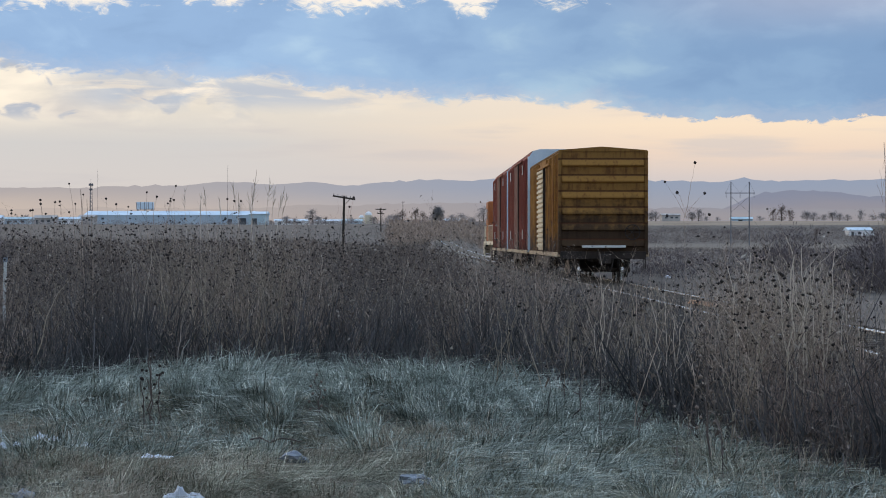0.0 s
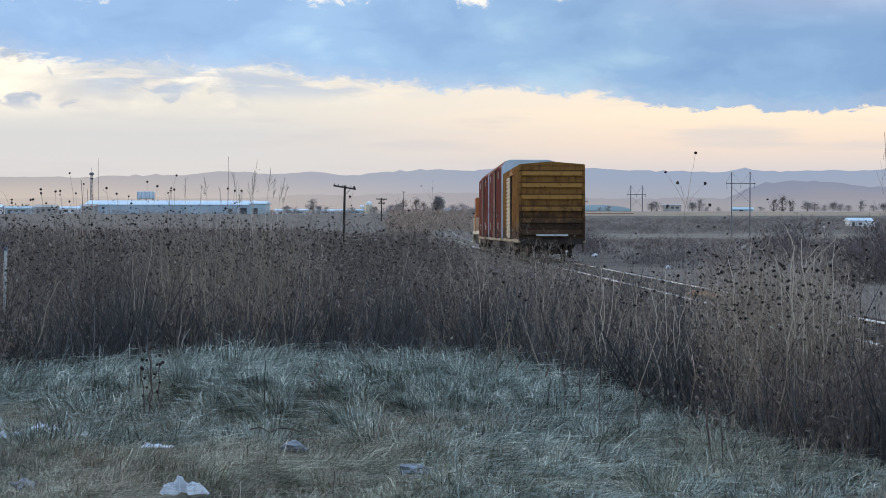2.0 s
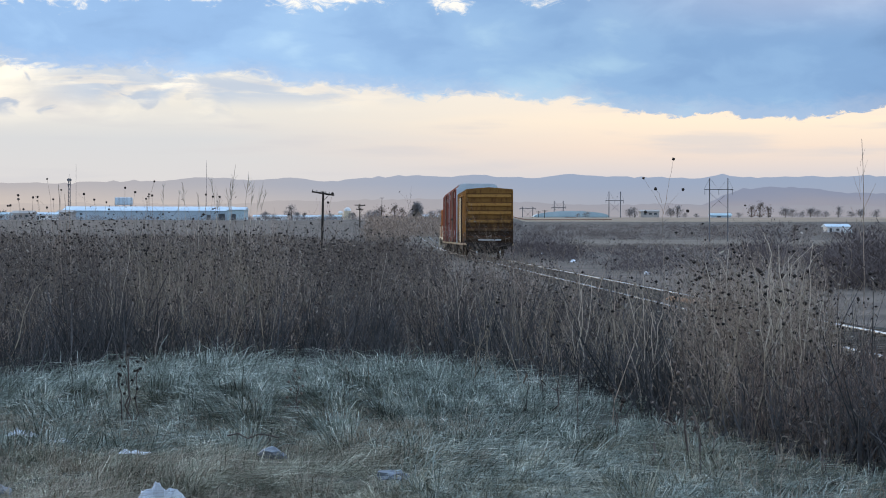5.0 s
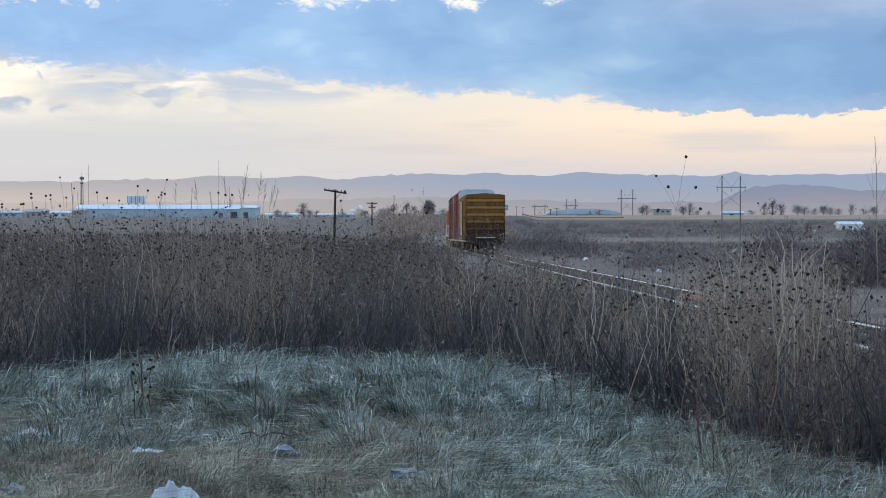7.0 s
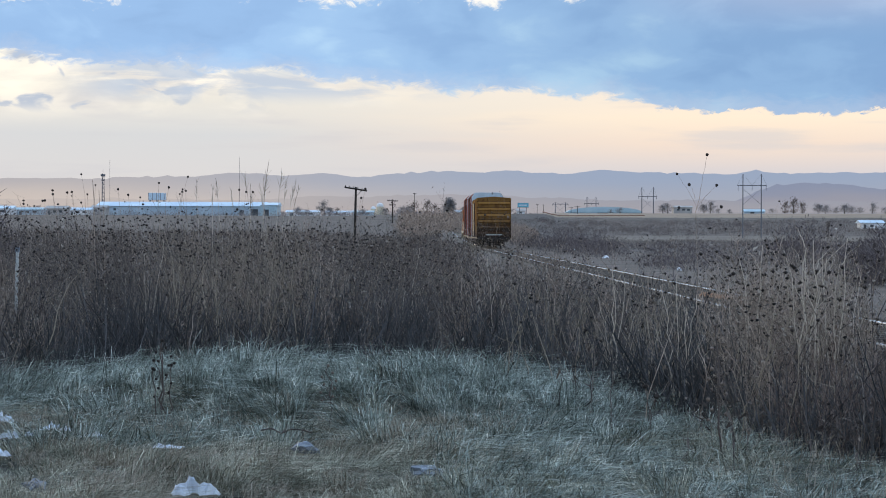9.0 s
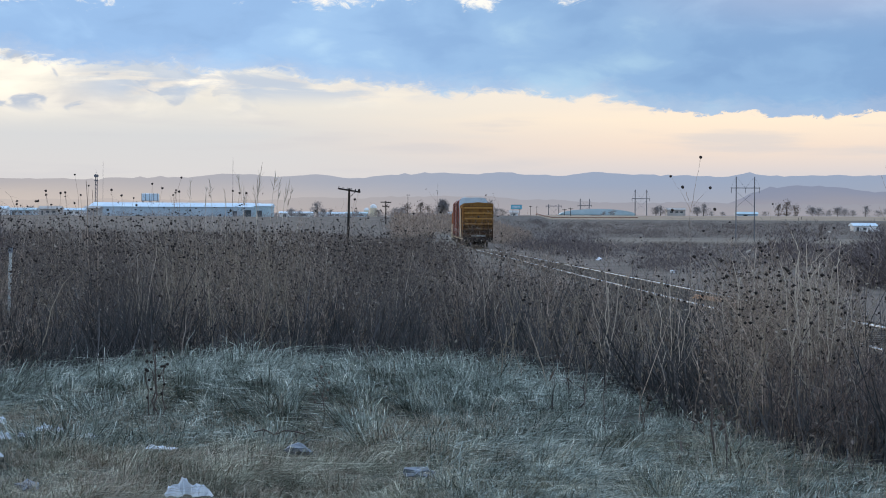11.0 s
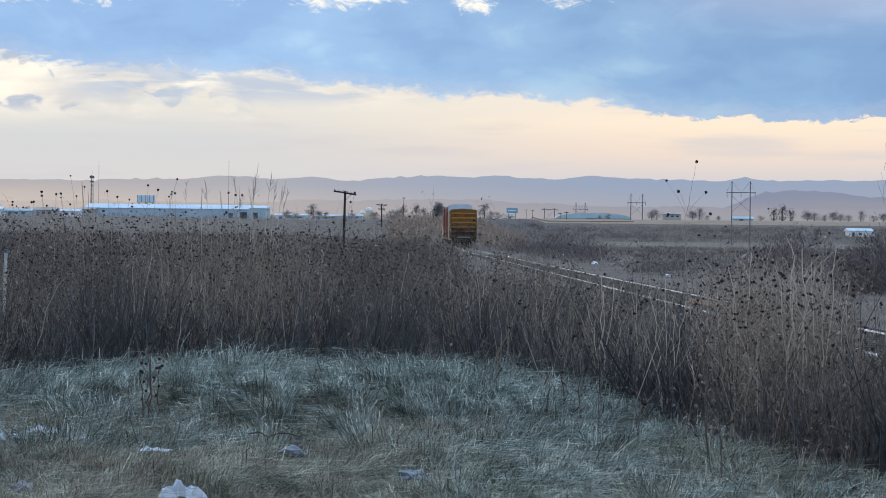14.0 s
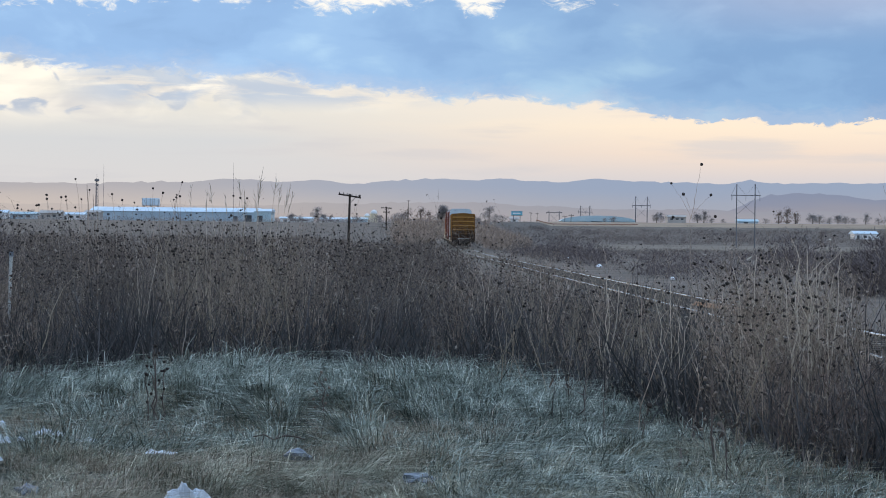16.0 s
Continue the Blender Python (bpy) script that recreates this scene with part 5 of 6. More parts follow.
def make_buildings():
    ops = [("door", 0.925, 0.965, 0.0, 0.7), ("door", 0.855, 0.88, 0.0, 0.6), ("window", 0.06, 0.075, 0.55, 0.75), ("window", 0.10, 0.115, 0.55, 0.75)]
    gable_shed("warehouse", 150, 446, 1000, 381, 373, 26, M["wall_pale"], M["roof_pale"], "long low warehouse with pale blue-white metal roof", ops, "warehouse")
    gable_shed("warehouse_annex", 440, 470, 985, 379, 374, 20, M["roof_teal"], M["roof_pale"], "pale blue annex at the warehouse's end", [("door", 0.2, 0.5, 0, 0.6)], "warehouse")
    gable_shed("office_block", 140, 165, 980, 384, 380, 12, M["wall_warm"], M["wall_warm"], "grey flat-roofed block beside the warehouse", [("window", 0.2, 0.4, 0.5, 0.75), ("window", 0.6, 0.8, 0.5, 0.75)], "building")
    for a, b, e, r, dd, wm, rm in ((486, 545, 391, 388, 1150, "wall_white", "roof_pale"), (556, 600, 391.5, 388.5, 1180, "wall_white", "roof_pale"), (604, 640, 391, 388, 1120, "wall_pale", "roof_teal"),
                                   (785, 812, 391, 387, 1100, "wall_white", "roof_pale"), (60, 96, 386, 381, 900, "wall_warm", "wall_warm"), (100, 138, 388, 384, 940, "wall_white", "roof_pale"),
                                   (8, 52, 388, 384, 860, "wall_pale", "roof_teal"), (-60, 0, 386, 381, 880, "wall_white", "roof_pale")):
        gable_shed("low_shed", a, b, dd, e, r, 9, M[wm], M[rm], "low white shed with a pale roof across the field", [("door", 0.1, 0.2, 0, 0.7), ("window", 0.35, 0.5, 0.4, 0.75), ("window", 0.65, 0.8, 0.4, 0.75)])
    gable_shed("arched_hangar", 985, 1114, 1500, 390.5, 380.5, 30, M["roof_teal"], M["roof_teal"], "long hangar with a low arched blue-green roof", [("door", 0.4, 0.55, 0, 0.8)], "hangar", True)
    gable_shed("brick_building", 1172, 1204, 1250, 381, 378, 14, M["wall_warm"], M["wall_warm"], "square grey-brown building among the far trees", [("window", 0.15, 0.3, 0.5, 0.75), ("window", 0.45, 0.6, 0.5, 0.75), ("window", 0.72, 0.87, 0.5, 0.75)], "building")
    gable_shed("white_cottage", 894, 908, 1050, 388, 384, 6, M["wall_white"], M["wall_warm"], "small white cottage by the line", [("window", 0.4, 0.65, 0.35, 0.7)], "house")
    gable_shed("white_farm_building", 1503, 1542, 700, 407.5, 402.5, 8, M["wall_white"], M["roof_pale"], "small white farm building with a blue-white roof", [("door", 0.1, 0.22, 0, 0.75), ("window", 0.4, 0.55, 0.35, 0.7)], "house")
    gable_shed("teal_shed", 1296, 1332, 1300, 388, 384, 10, M["wall_pale"], M["roof_teal"], "small shed with a blue-green roof", [("door", 0.3, 0.5, 0, 0.7)])
    # white van by the farm building
    x, y, g = spot(1536, 680)
    van = tagged(new("van"), "small white van parked by the farm building", "van")
    van.matrix_basis = pose(x, y, g, 0, 0, 80)
    part("body", boxes((-0.9, 0.9, -2.2, 2.2, 0.35, 1.1), (-0.85, 0.85, -2.1, 1.3, 1.1, 1.95), bevel=0.12), M["wall_white"], van)
    part("windscreen", boxes((-0.75, 0.75, 1.3, 1.36, 1.2, 1.8)), M["glass"], van)
    for sx in (-1, 1):
        for sy in (-1.4, 1.4):
            part("wheel", rods(((sx * 0.7, sy, 0.33), (sx * 0.92, sy, 0.33), 0.33), sides=14), M["iron"], van)
    # silo
    x, y, g = spot(652, 1090)
    silo = tagged(new("silo"), "cream domed silo beside low sheds", "silo")
    silo.matrix_basis = pose(x, y, g)
    h = rise(381, y) - g
    part("shell", rods(((0, 0, 0), (0, 0, h), 2.1), sides=20), M["cream"], silo)
    bm = bmesh.new()
    bmesh.ops.create_uvsphere(bm, u_segments=16, v_segments=8, radius=2.1, matrix=Matrix.Translation((0, 0, h)))
    part("dome", bm, M["wall_white"], silo)
    x, y, g = spot(640, 1120)
    silo2 = copy_thing(silo, pose(*spot(640, 1130)) @ Matrix.Scale(0.75, 4))
    # tank frame over the warehouse
    x, y, g = spot(257, 1060)
    tank = tagged(new("elevated_tank"), "pale blue-grey tank on a steel frame behind the warehouse", "tank")
    tank.matrix_basis = pose(x, y, g)
    h0, h1 = rise(371, y) - g, rise(358, y) - g
    part("tank_body", boxes((-4.6, 4.6, -2.5, 2.5, h0, h1), bevel=0.3), M["roof_pale"], tank)
    for k in range(5):
        part("tank_stiffener", boxes((-4.5 + 2.2 * k, -4.3 + 2.2 * k, -2.62, -2.5, h0, h1)), M["tower_wood"], tank)
    for sx in (-4, 0, 4):
        for sy in (-2.2, 2.2):
            part("leg", rods(((sx, sy, 0), (sx, sy, h0), 0.2), sides=8), M["tower_wood"], tank)
    # lattice masts
    def mast(px, d, py, wide, label, crown):
        x, y, g = spot(px, d)
        m = tagged(new("radio_mast"), label, "mast")
        m.matrix_basis = pose(x, y, g)
        h = rise(py, d) - g
        legs = [Vector((wide * math.cos(a), wide * math.sin(a), 0)) for a in (0.5, 2.6, 4.7)]
        for v in legs:
            part("leg", rods((v, (v.x * 0.6, v.y * 0.6, h), 0.12 * wide + 0.03), sides=6), M["tower_wood"], m)
        b = bmesh.new()
        n = int(h / 2.2)
        for k in range(n):
            for i in range(3):
                f, f2 = 1 - 0.4 * k / n, 1 - 0.4 * (k + 1) / n
                p, q = legs[i], legs[(i + 1) % 3]
                rod(b, (p.x * f, p.y * f, h * k / n), (q.x * f2, q.y * f2, h * (k + 1) / n), 0.05 * wide + 0.015, sides=5)
        part("bracing", b, M["tower_wood"], m)
        if crown:
            for z0, z1, rr in ((1.6, 0.4, 1.3), (4.0, 3.4, 1.0)):
                part("antenna_ring", rods(((0, 0, h - z0), (0, 0, h - z1), wide * rr), sides=10), M["tower_wood"], m)
        part("spike", rods(((0, 0, h), (0, 0, h + 2.5), 0.06), sides=5), M["tower_wood"], m)
    mast(161, 1100, 324, 1.0, "grey lattice radio mast with an antenna ring", True)
    mast(403, 2200, 296, 0.2, "slender far radio mast", False)
    mast(173, 2200, 303, 0.2, "slender far radio mast", False)
    # billboard
    x, y, g = spot(905, 900)
    b = tagged(new("billboard"), "blue roadside billboard on two posts", "billboard")
    b.matrix_basis = pose(x, y, g)
    h0, h1 = rise(381.5, y) - g, rise(374.5, y) - g
    part("panel", boxes((-2.6, 2.6, -0.1, 0.1, h0, h1), bevel=0.02), M["sign"], b)
    part("frame", boxes((-2.75, 2.75, 0.1, 0.2, h0 - 0.15, h0), (-2.75, 2.75, 0.1, 0.2, h1, h1 + 0.15)), M["tower_wood"], b)
    part("pale_bar", boxes((-1.9, 1.7, -0.13, -0.1, h0 + 0.75, h0 + 1.15)), M["wall_white"], b)
    for sx in (-1.6, 1.6):
        part("post", rods(((sx, 0, 0), (sx, 0, h0), 0.14), sides=8), M["tower_wood"], b)
    # red crash barrier on the road bank
    bar = tagged(new("crash_barrier"), "dull red barrier along the road bank", "barrier")
    pts = [spot(p, 850) for p in range(940, 1121, 15)]
    for (xa, ya, za), (xb, yb, zb) in zip(pts, pts[1:]):
        part("beam", rods(((xa, ya, za + 0.75), (xb, yb, zb + 0.75), 0.22), sides=6), M["guard"], bar)
        part("post", rods(((xa, ya, za - 0.1), (xa, ya, za + 0.9), 0.1), sides=6), M["guard"], bar)


def telegraph_pole(px, d, py_top, arms, lean, label):
    x, y, g = spot(px, d)
    h = rise(py_top, d) - g
    p = tagged(new("telegraph_pole"), label, "utility pole")
    p.matrix_basis = pose(x, y, g - 0.3, 0, lean, 0)
    part("shaft", rods(((0, 0, 0), (0, 0, h + 0.3), 0.17, 0.13), sides=10), M["pole"], p)
    for dz, length, tilt in arms:
        z = h + 0.3 - dz
        c = math.sin(radians(tilt)) * length / 2
        bm = bmesh.new()
        rod(bm, (-length / 2, -0.18, z + c), (length / 2, -0.18, z - c), 0.10, sides=6)
        arm = part("crossarm", bm, M["pole"], p)
        for k in range(6):
            f = (-0.46 + 0.92 * k / 5)
            part("insulator", rods(((f * length, -0.18, z - 2 * c * f + 0.08), (f * length, -0.18, z - 2 * c * f + 0.28), 0.05), sides=6), M["glass"], arm)
        part("brace", rods(((0.0, -0.15, z - 0.95), (0.75, -0.15, z - c * 0.7), 0.035), sides=5), M["pole"], p)


def h_frame(px0, px1, d, py_top, py_arm, label):
    """Two poles, a crossarm that reaches past them, and an X brace."""
    xa, y, g = spot(px0, d)
    xb = spot(px1, d)[0]
    h, za = rise(py_top, d) - g, rise(py_arm, d) - g
    t = tagged(new("transmission_tower"), label, "power pylon", group="pylons across the plain")
    t.matrix_basis = pose((xa + xb) / 2, y, g)
    w = (xb - xa) / 2
    r = 0.00015 * d + 0.06
    for s in (-1, 1):
        part("pole", rods(((s * w, 0, -0.3), (s * w, 0, h), r * 1.25, r), sides=8), M["tower_wood"], t)
    over = w * 1.6
    part("crossarm", boxes((-over, over, -0.12, 0.12, za - r * 0.8, za + r * 0.8)), M["tower_wood"], t)
    zl = za - 2 * w * 1.05
    part("brace", rods(((-w, 0, za - 1.0), (w, 0, zl), r * 0.3), ((w, 0, za - 1.0), (-w, 0, zl), r * 0.3), sides=5), M["tower_wood"], t)
    part("peak_brace", rods(((-over, 0, za), (-w, 0, h), r * 0.2), ((over, 0, za), (w, 0, h), r * 0.2), ((-w, 0, h), (0, 0, za), r * 0.18), ((w, 0, h), (0, 0, za), r * 0.18), sides=5), M["tower_wood"], t)
    for s in (-0.95, 0, 0.95):
        part("insulator_string", rods(((s * over, 0, za - 1.5), (s * over, 0, za - 0.1), r * 0.5), sides=5), M["tower_wood"], t)


def make_poles():
    telegraph_pole(607, 230, 346.5, [(0.25, 2.7, 8)], 1.2, "old dark telegraph pole with one tilted crossarm")
    telegraph_pole(674, 470, 368.5, [(0.35, 2.6, 2), (1.35, 1.7, 0)], 0, "dark telegraph pole with two crossarms")
    h_frame(1293.5, 1326, 560, 322, 342, "tall two-pole transmission tower with a braced crossarm")
    h_frame(1115, 1135.5, 1080, 346, 362, "distant two-pole transmission tower")
    h_frame(1018, 1034, 1850, 363, 374.5, "far two-pole transmission tower")
    h_frame(962, 980, 2000, 373, 376, "far two-pole transmission tower")
    for px, d, py in ((930, 1400, 376), (941, 1500, 377), (1001, 900, 379), (990, 1000, 381), (713, 1200, 357)):
        telegraph_pole(px, d, py, [(0.4, 2.4, 0)], 0, "thin far utility pole")


def tree_mesh(h, w, seed, dense, conical=False):
    """Trunk and limbs, and a crown of many small sprays gathered in uneven boughs."""
    rng = np.random.default_rng(seed)
    limbs = Heap()
    t = np.linspace(0, 1, 5)
    trunk = np.stack([rng.normal(0, 0.02 * h, 5) * t, rng.normal(0, 0.02 * h, 5) * t, h * 0.7 * t], -1)
    limbs.add(*tubes(trunk[None], (0.035 * h * (1 - 0.75 * t))[None], 6))
    n = 16
    f = rng.uniform(0.12, 0.95, n)
    A = np.stack([np.interp(f, t, trunk[:, k]) for k in range(3)], -1)
    th = rng.uniform(0, 2 * np.pi, n)
    reach = w * 0.5 * rng.uniform(0.55, 1.0, n) * ((1.15 - f) * 1.2 if conical else np.sin(np.pi * np.clip(f * 0.85 + 0.1, 0, 1)))
    B = A + np.stack([np.cos(th) * reach * 0.55, np.sin(th) * reach * 0.55, 0.10 * h + 0 * th], -1)
    C = A + np.stack([np.cos(th) * reach, np.sin(th) * reach, rng.uniform(0.06, 0.24, n) * h], -1)
    limbs.add(*tubes(np.stack([A, B, C], 1), np.tile(np.array([0.014, 0.009, 0.003]) * h, (n, 1)), 4))
    m = int(40 * dense)
    i = np.repeat(np.arange(n), m)
    g = rng.uniform(0.25, 1.1, len(i))[:, None]
    Pc = A[i] * (1 - g) + C[i] * g + rng.normal(0, 1, (len(i), 3)) * np.array([0.13 * w, 0.13 * w, 0.11 * h])
    Pc[:, 2] = np.clip(Pc[:, 2], 0.05 * h, h * 1.02)
    ln = 0.06 * h * rng.uniform(0.5, 1.4, len(i))
    D = rng.normal(0, 1, (len(i), 3)) * ln[:, None]
    D[:, 2] = np.abs(D[:, 2])
    ph = rng.normal(0, 1, (len(i), 3))
    V, q = ribbons(np.stack([Pc - D * 0.5, Pc, Pc + D * 0.6], 1), ph / np.linalg.norm(ph, axis=1)[:, None] * (ln * 0.28)[:, None], [0.3, 1.0, 0.2])
    return limbs.done(), (V, q)


def tree(h, w, seed, dense, leaf, label, conical=False):
    o = tagged(new("tree"), label, "tree", group="far trees")
    (v, q, _), (V, Q) = tree_mesh(h, w, seed, dense, conical)
    for nm, vv, qq, mm in (("trunk", v, q, M["bark"]), ("crown", V, Q, leaf)):
        me = mesh_from(nm, vv, qq)
        me.materials.append(mm)
        c = new(nm, me)
        c.parent = o
    return o


def make_trees():
    # the dark round tree by the line
    dark = tree(5.6, 4.8, 41, 5.0, M["far_leaf"], "dense round grey-green tree beside the railway")
    dark.matrix_basis = pose(*spot(773.5, 640))
    kinds = [tree(7, 7.5, 42, 1.6, M["far_leaf"], "grey-green leafy tree on the plain"),
             tree(8, 8, 43, 0.8, M["far_leaf"], "half-bare tree on the plain"),
             tree(5, 8, 44, 1.4, M["far_leaf"], "low spreading grey-green tree"),
             tree(6.5, 5, 45, 0.5, M["brush"], "bare brown winter tree")]
    rows = [(507, 1080, 0, 0.55), (521, 1150, 2, 0.6), (553, 1000, 1, 0.75), (563, 1020, 0, 0.7), (576, 1100, 3, 0.6), (622, 1100, 2, 0.7), (661, 1060, 0, 0.6), (690, 700, 2, 0.6),
            (702, 760, 0, 0.55), (712, 620, 3, 0.7), (735, 900, 3, 1.1), (748, 950, 3, 0.9), (800, 640, 2, 0.5), (818, 560, 2, 0.5), (836, 520, 2, 0.5), (856, 800, 1, 0.6), (868, 820, 2, 0.6),
            (880, 900, 2, 0.6), (1060, 1300, 2, 0.5), (1076, 1320, 2, 0.7), (1152, 1150, 0, 0.8), (1160, 1200, 1, 0.6), (1225, 1150, 0, 0.85), (1236, 1200, 1, 0.7), (1250, 1250, 2, 0.6), (1270, 1250, 2, 0.5),
            (1345, 1250, 2, 0.6), (1368, 1000, 3, 1.0), (1383, 980, 3, 1.25), (1398, 1020, 3, 1.0), (1428, 1050, 0, 0.8), (1440, 1080, 2, 0.9), (1458, 1100, 2, 0.7), (1473, 1020, 0, 0.75), (1486, 1080, 2, 0.8),
            (1500, 1120, 2, 0.7), (1522, 1150, 1, 0.6), (1545, 1150, 2, 0.7), (1562, 1080, 0, 0.7), (1590, 1100, 2, 0.8), (1415, 640, 2, 0.5), (1445, 660, 3, 0.6),
            (20, 1000, 2, 0.5), (45, 1100, 1, 0.5), (122, 1150, 2, 0.5), (480, 1200, 2, 0.5), (590, 1250, 2, 0.6), (640, 1250, 2, 0.6), (-20, 950, 0, 0.7)]
    used = set()
    for px, d, k, s in rows:
        m = pose(*spot(px, d), 0, 0, random.uniform(0, 360)) @ Matrix.Scale(s * 1.4, 4)
        if k in used:
            copy_thing(kinds[k], m)
        else:
            used.add(k)
            kinds[k].matrix_basis = m


make_buildings()
make_poles()
make_trees()


# ---- single plants that stand out, and litter ----
def stem_thing(name, px, d, label, category, stems, material, head_mat=None):
    """A plant from bowed stems: each (base bearing, tip bearing, tip tilt, radius, bow, head or plume size)."""
    x, y, g = spot(px, d)
    o = tagged(new(name), label, category)
    o.matrix_basis = pose(x, y, g)
    for b, tip, py, r, bow, head in stems:
        b, pb = b if isinstance(b, tuple) else (b, None)
        xb, xt, zt = (b - px) / 3396 * d, (tip - px) / 3396 * d, rise(py, d) - g
        zb = -0.05 if pb is None else rise(pb, d) - g
        t = np.linspace(0, 1, 9)
        P = np.stack([xb + (xt - xb) * t ** 1.6 + bow * np.sin(np.pi * t) * 0.1, (0.12 if pb is None else 0.03) * math.sin(b * 3.7 + tip) * t, zb + (zt - zb) * t], -1)
        P[1:-1] += np.random.normal(0, 0.012 if pb is None else 0.004, (7, 3))
        V, q = tubes(P[None], (r * (1 - 0.55 * t))[None], 5)
        me = mesh_from("stem", V, q)
        me.materials.append(material)
        c = new("stem", me)
        c.parent = o
        if head and head_mat is not None:
            bm = bmesh.new()
            bmesh.ops.create_icosphere(bm, subdivisions=2, radius=head, matrix=Matrix.Translation(P[-1]))
            for v in bm.verts:
                v.co += Vector(np.random.normal(0, head * 0.10, 3))
            part("seed_head", bm, head_mat, c)
        elif head:
            n = 12
            f = np.random.uniform(0.86, 1.0, n)
            A = np.stack([np.interp(f, t, P[:, k]) for k in range(3)], -1)
            D = np.stack([np.random.normal(0.15 * np.sign(xt - xb), 0.28, n), np.random.normal(0, 0.4, n), np.random.uniform(0.6, 1.3, n)], -1) * head
            V, q = ribbons(np.stack([A, A + D * 0.6, A + D], 1), np.tile([0.0035, 0.001, 0], (n, 1)), [1, 0.8, 0.1])
            me = mesh_from("plume", V, q)
            me.materials.append(material)
            pl = new("plume", me)
            pl.parent = c
    return o


def make_stand_outs():
    W, P_, H = M["weed"], M["bleached"], M["head"]
    stem_thing("tall_weed", 1214, 26, "tall thin dry weed with round dark seed heads", "weed",
               [(1213, 1212, 386, 0.0065, 0.1, 0), ((1212, 386), 1230, 288, 0.0035, 0.25, 0.021), ((1212, 386), 1177, 322, 0.003, -0.15, 0.018), ((1209, 366), 1198, 341, 0.003, 0.0, 0.022), ((1216, 376), 1247, 342, 0.003, 0.3, 0.021), ((1213, 400), 1256, 380, 0.003, 0.1, 0.022), ((1213, 405), 1181, 382, 0.003, -0.1, 0.02)], W, H)
    for base, lst in ((140, [(120, 325), (150, 345), (132, 361), (108, 357)]), (90, [(70, 354), (98, 358), (70, 361)]), (265, [(310, 329), (262, 341), (276, 348), (304, 352)]), (215, [(190, 352), (208, 362), (225, 366)]),
                      (330, [(302, 356), (306, 354), (295, 360)]), (400, [(401, 352), (415, 356), (426, 356)]), (40, [(55, 372), (20, 378)]), (590, [(626, 350), (618, 366), (621, 382)])):
        stem_thing("tall_weed", base, 31, "tall thin dry weed with round dark seed heads", "weed",
                   [(base + random.uniform(-5, 5), tx, ty, 0.0045, random.uniform(-0.4, 0.4), random.uniform(0.015, 0.021)) for tx, ty in lst], W, H)
    stem_thing("plume_grass", 462, 33, "pale tall grass with feathery plumes", "grass clump",
               [(440, 452, 318, 0.006, -0.2, 0.16), (446, 447, 332, 0.006, 0.1, 0.14), (462, 478, 322, 0.006, -0.3, 0.16), (470, 500, 345, 0.006, -0.2, 0.15), (480, 507, 348, 0.005, -0.3, 0.10), (430, 412, 325, 0.006, 0.2, 0.14),
                (420, 421, 352, 0.006, 0.0, 0.12), (474, 484, 336, 0.005, 0.1, 0.12), (455, 440, 350, 0.005, 0.1, 0.1)], P_)
    stem_thing("plume_grass", 372, 34, "pale tall grass with feathery plumes", "grass clump",
               [(375, 361, 338, 0.005, 0.2, 0.13), (390, 388, 352, 0.005, 0, 0.1), (352, 356, 350, 0.005, 0, 0.1), (330, 326, 338, 0.005, 0.1, 0.1)], P_)
    stem_thing("dark_twig", 158, 25, "dark crooked bare twig", "twig", [(160, 143, 335, 0.009, -0.5, 0), (160, 152, 352, 0.007, 0.3, 0), (159, 165, 362, 0.006, 0.3, 0)], W)
    stem_thing("pale_stalk_clump", 1408, 15.5, "clump of thick bleached weed stalks, one with a bent tip", "weed",
               [(1412, 1404, 452, 0.009, -0.6, 0), ((1404, 452), 1391, 417, 0.004, -0.1, 0), (1400, 1405, 470, 0.007, 0.2, 0), (1418, 1422, 440, 0.007, 0.3, 0), (1405, 1440, 470, 0.006, -0.3, 0), ((1404, 610), 1330, 560, 0.004, 0.3, 0), ((1414, 590), 1475, 520, 0.004, -0.2, 0),
                (1396, 1372, 470, 0.006, 0.1, 0), ((1422, 540), 1478, 440, 0.004, -0.4, 0), (1414, 1412, 500, 0.008, 0.5, 0), ((1398, 640), 1350, 610, 0.004, 0, 0), ((1406, 520), 1385, 455, 0.004, 0.1, 0), ((1420, 500), 1448, 452, 0.004, 0, 0), ((1402, 560), 1366, 500, 0.004, 0, 0)], P_)
    stem_thing("pale_stalk_clump", 940, 24, "clump of thick bleached weed stalks", "weed",
               [(940, 1003, 545, 0.006, 0, 0), (945, 985, 500, 0.005, 0, 0), (930, 902, 520, 0.006, 0, 0), (950, 948, 480, 0.005, 0, 0)], P_)
    stem_thing("pale_stalk_clump", 690, 25, "clump of thick bleached weed stalks", "weed",
               [(690, 748, 480, 0.006, 0, 0), (700, 722, 455, 0.007, 0, 0), (690, 700, 470, 0.006, 0, 0), (716, 760, 505, 0.005, 0, 0), (660, 640, 540, 0.005, 0, 0)], P_)
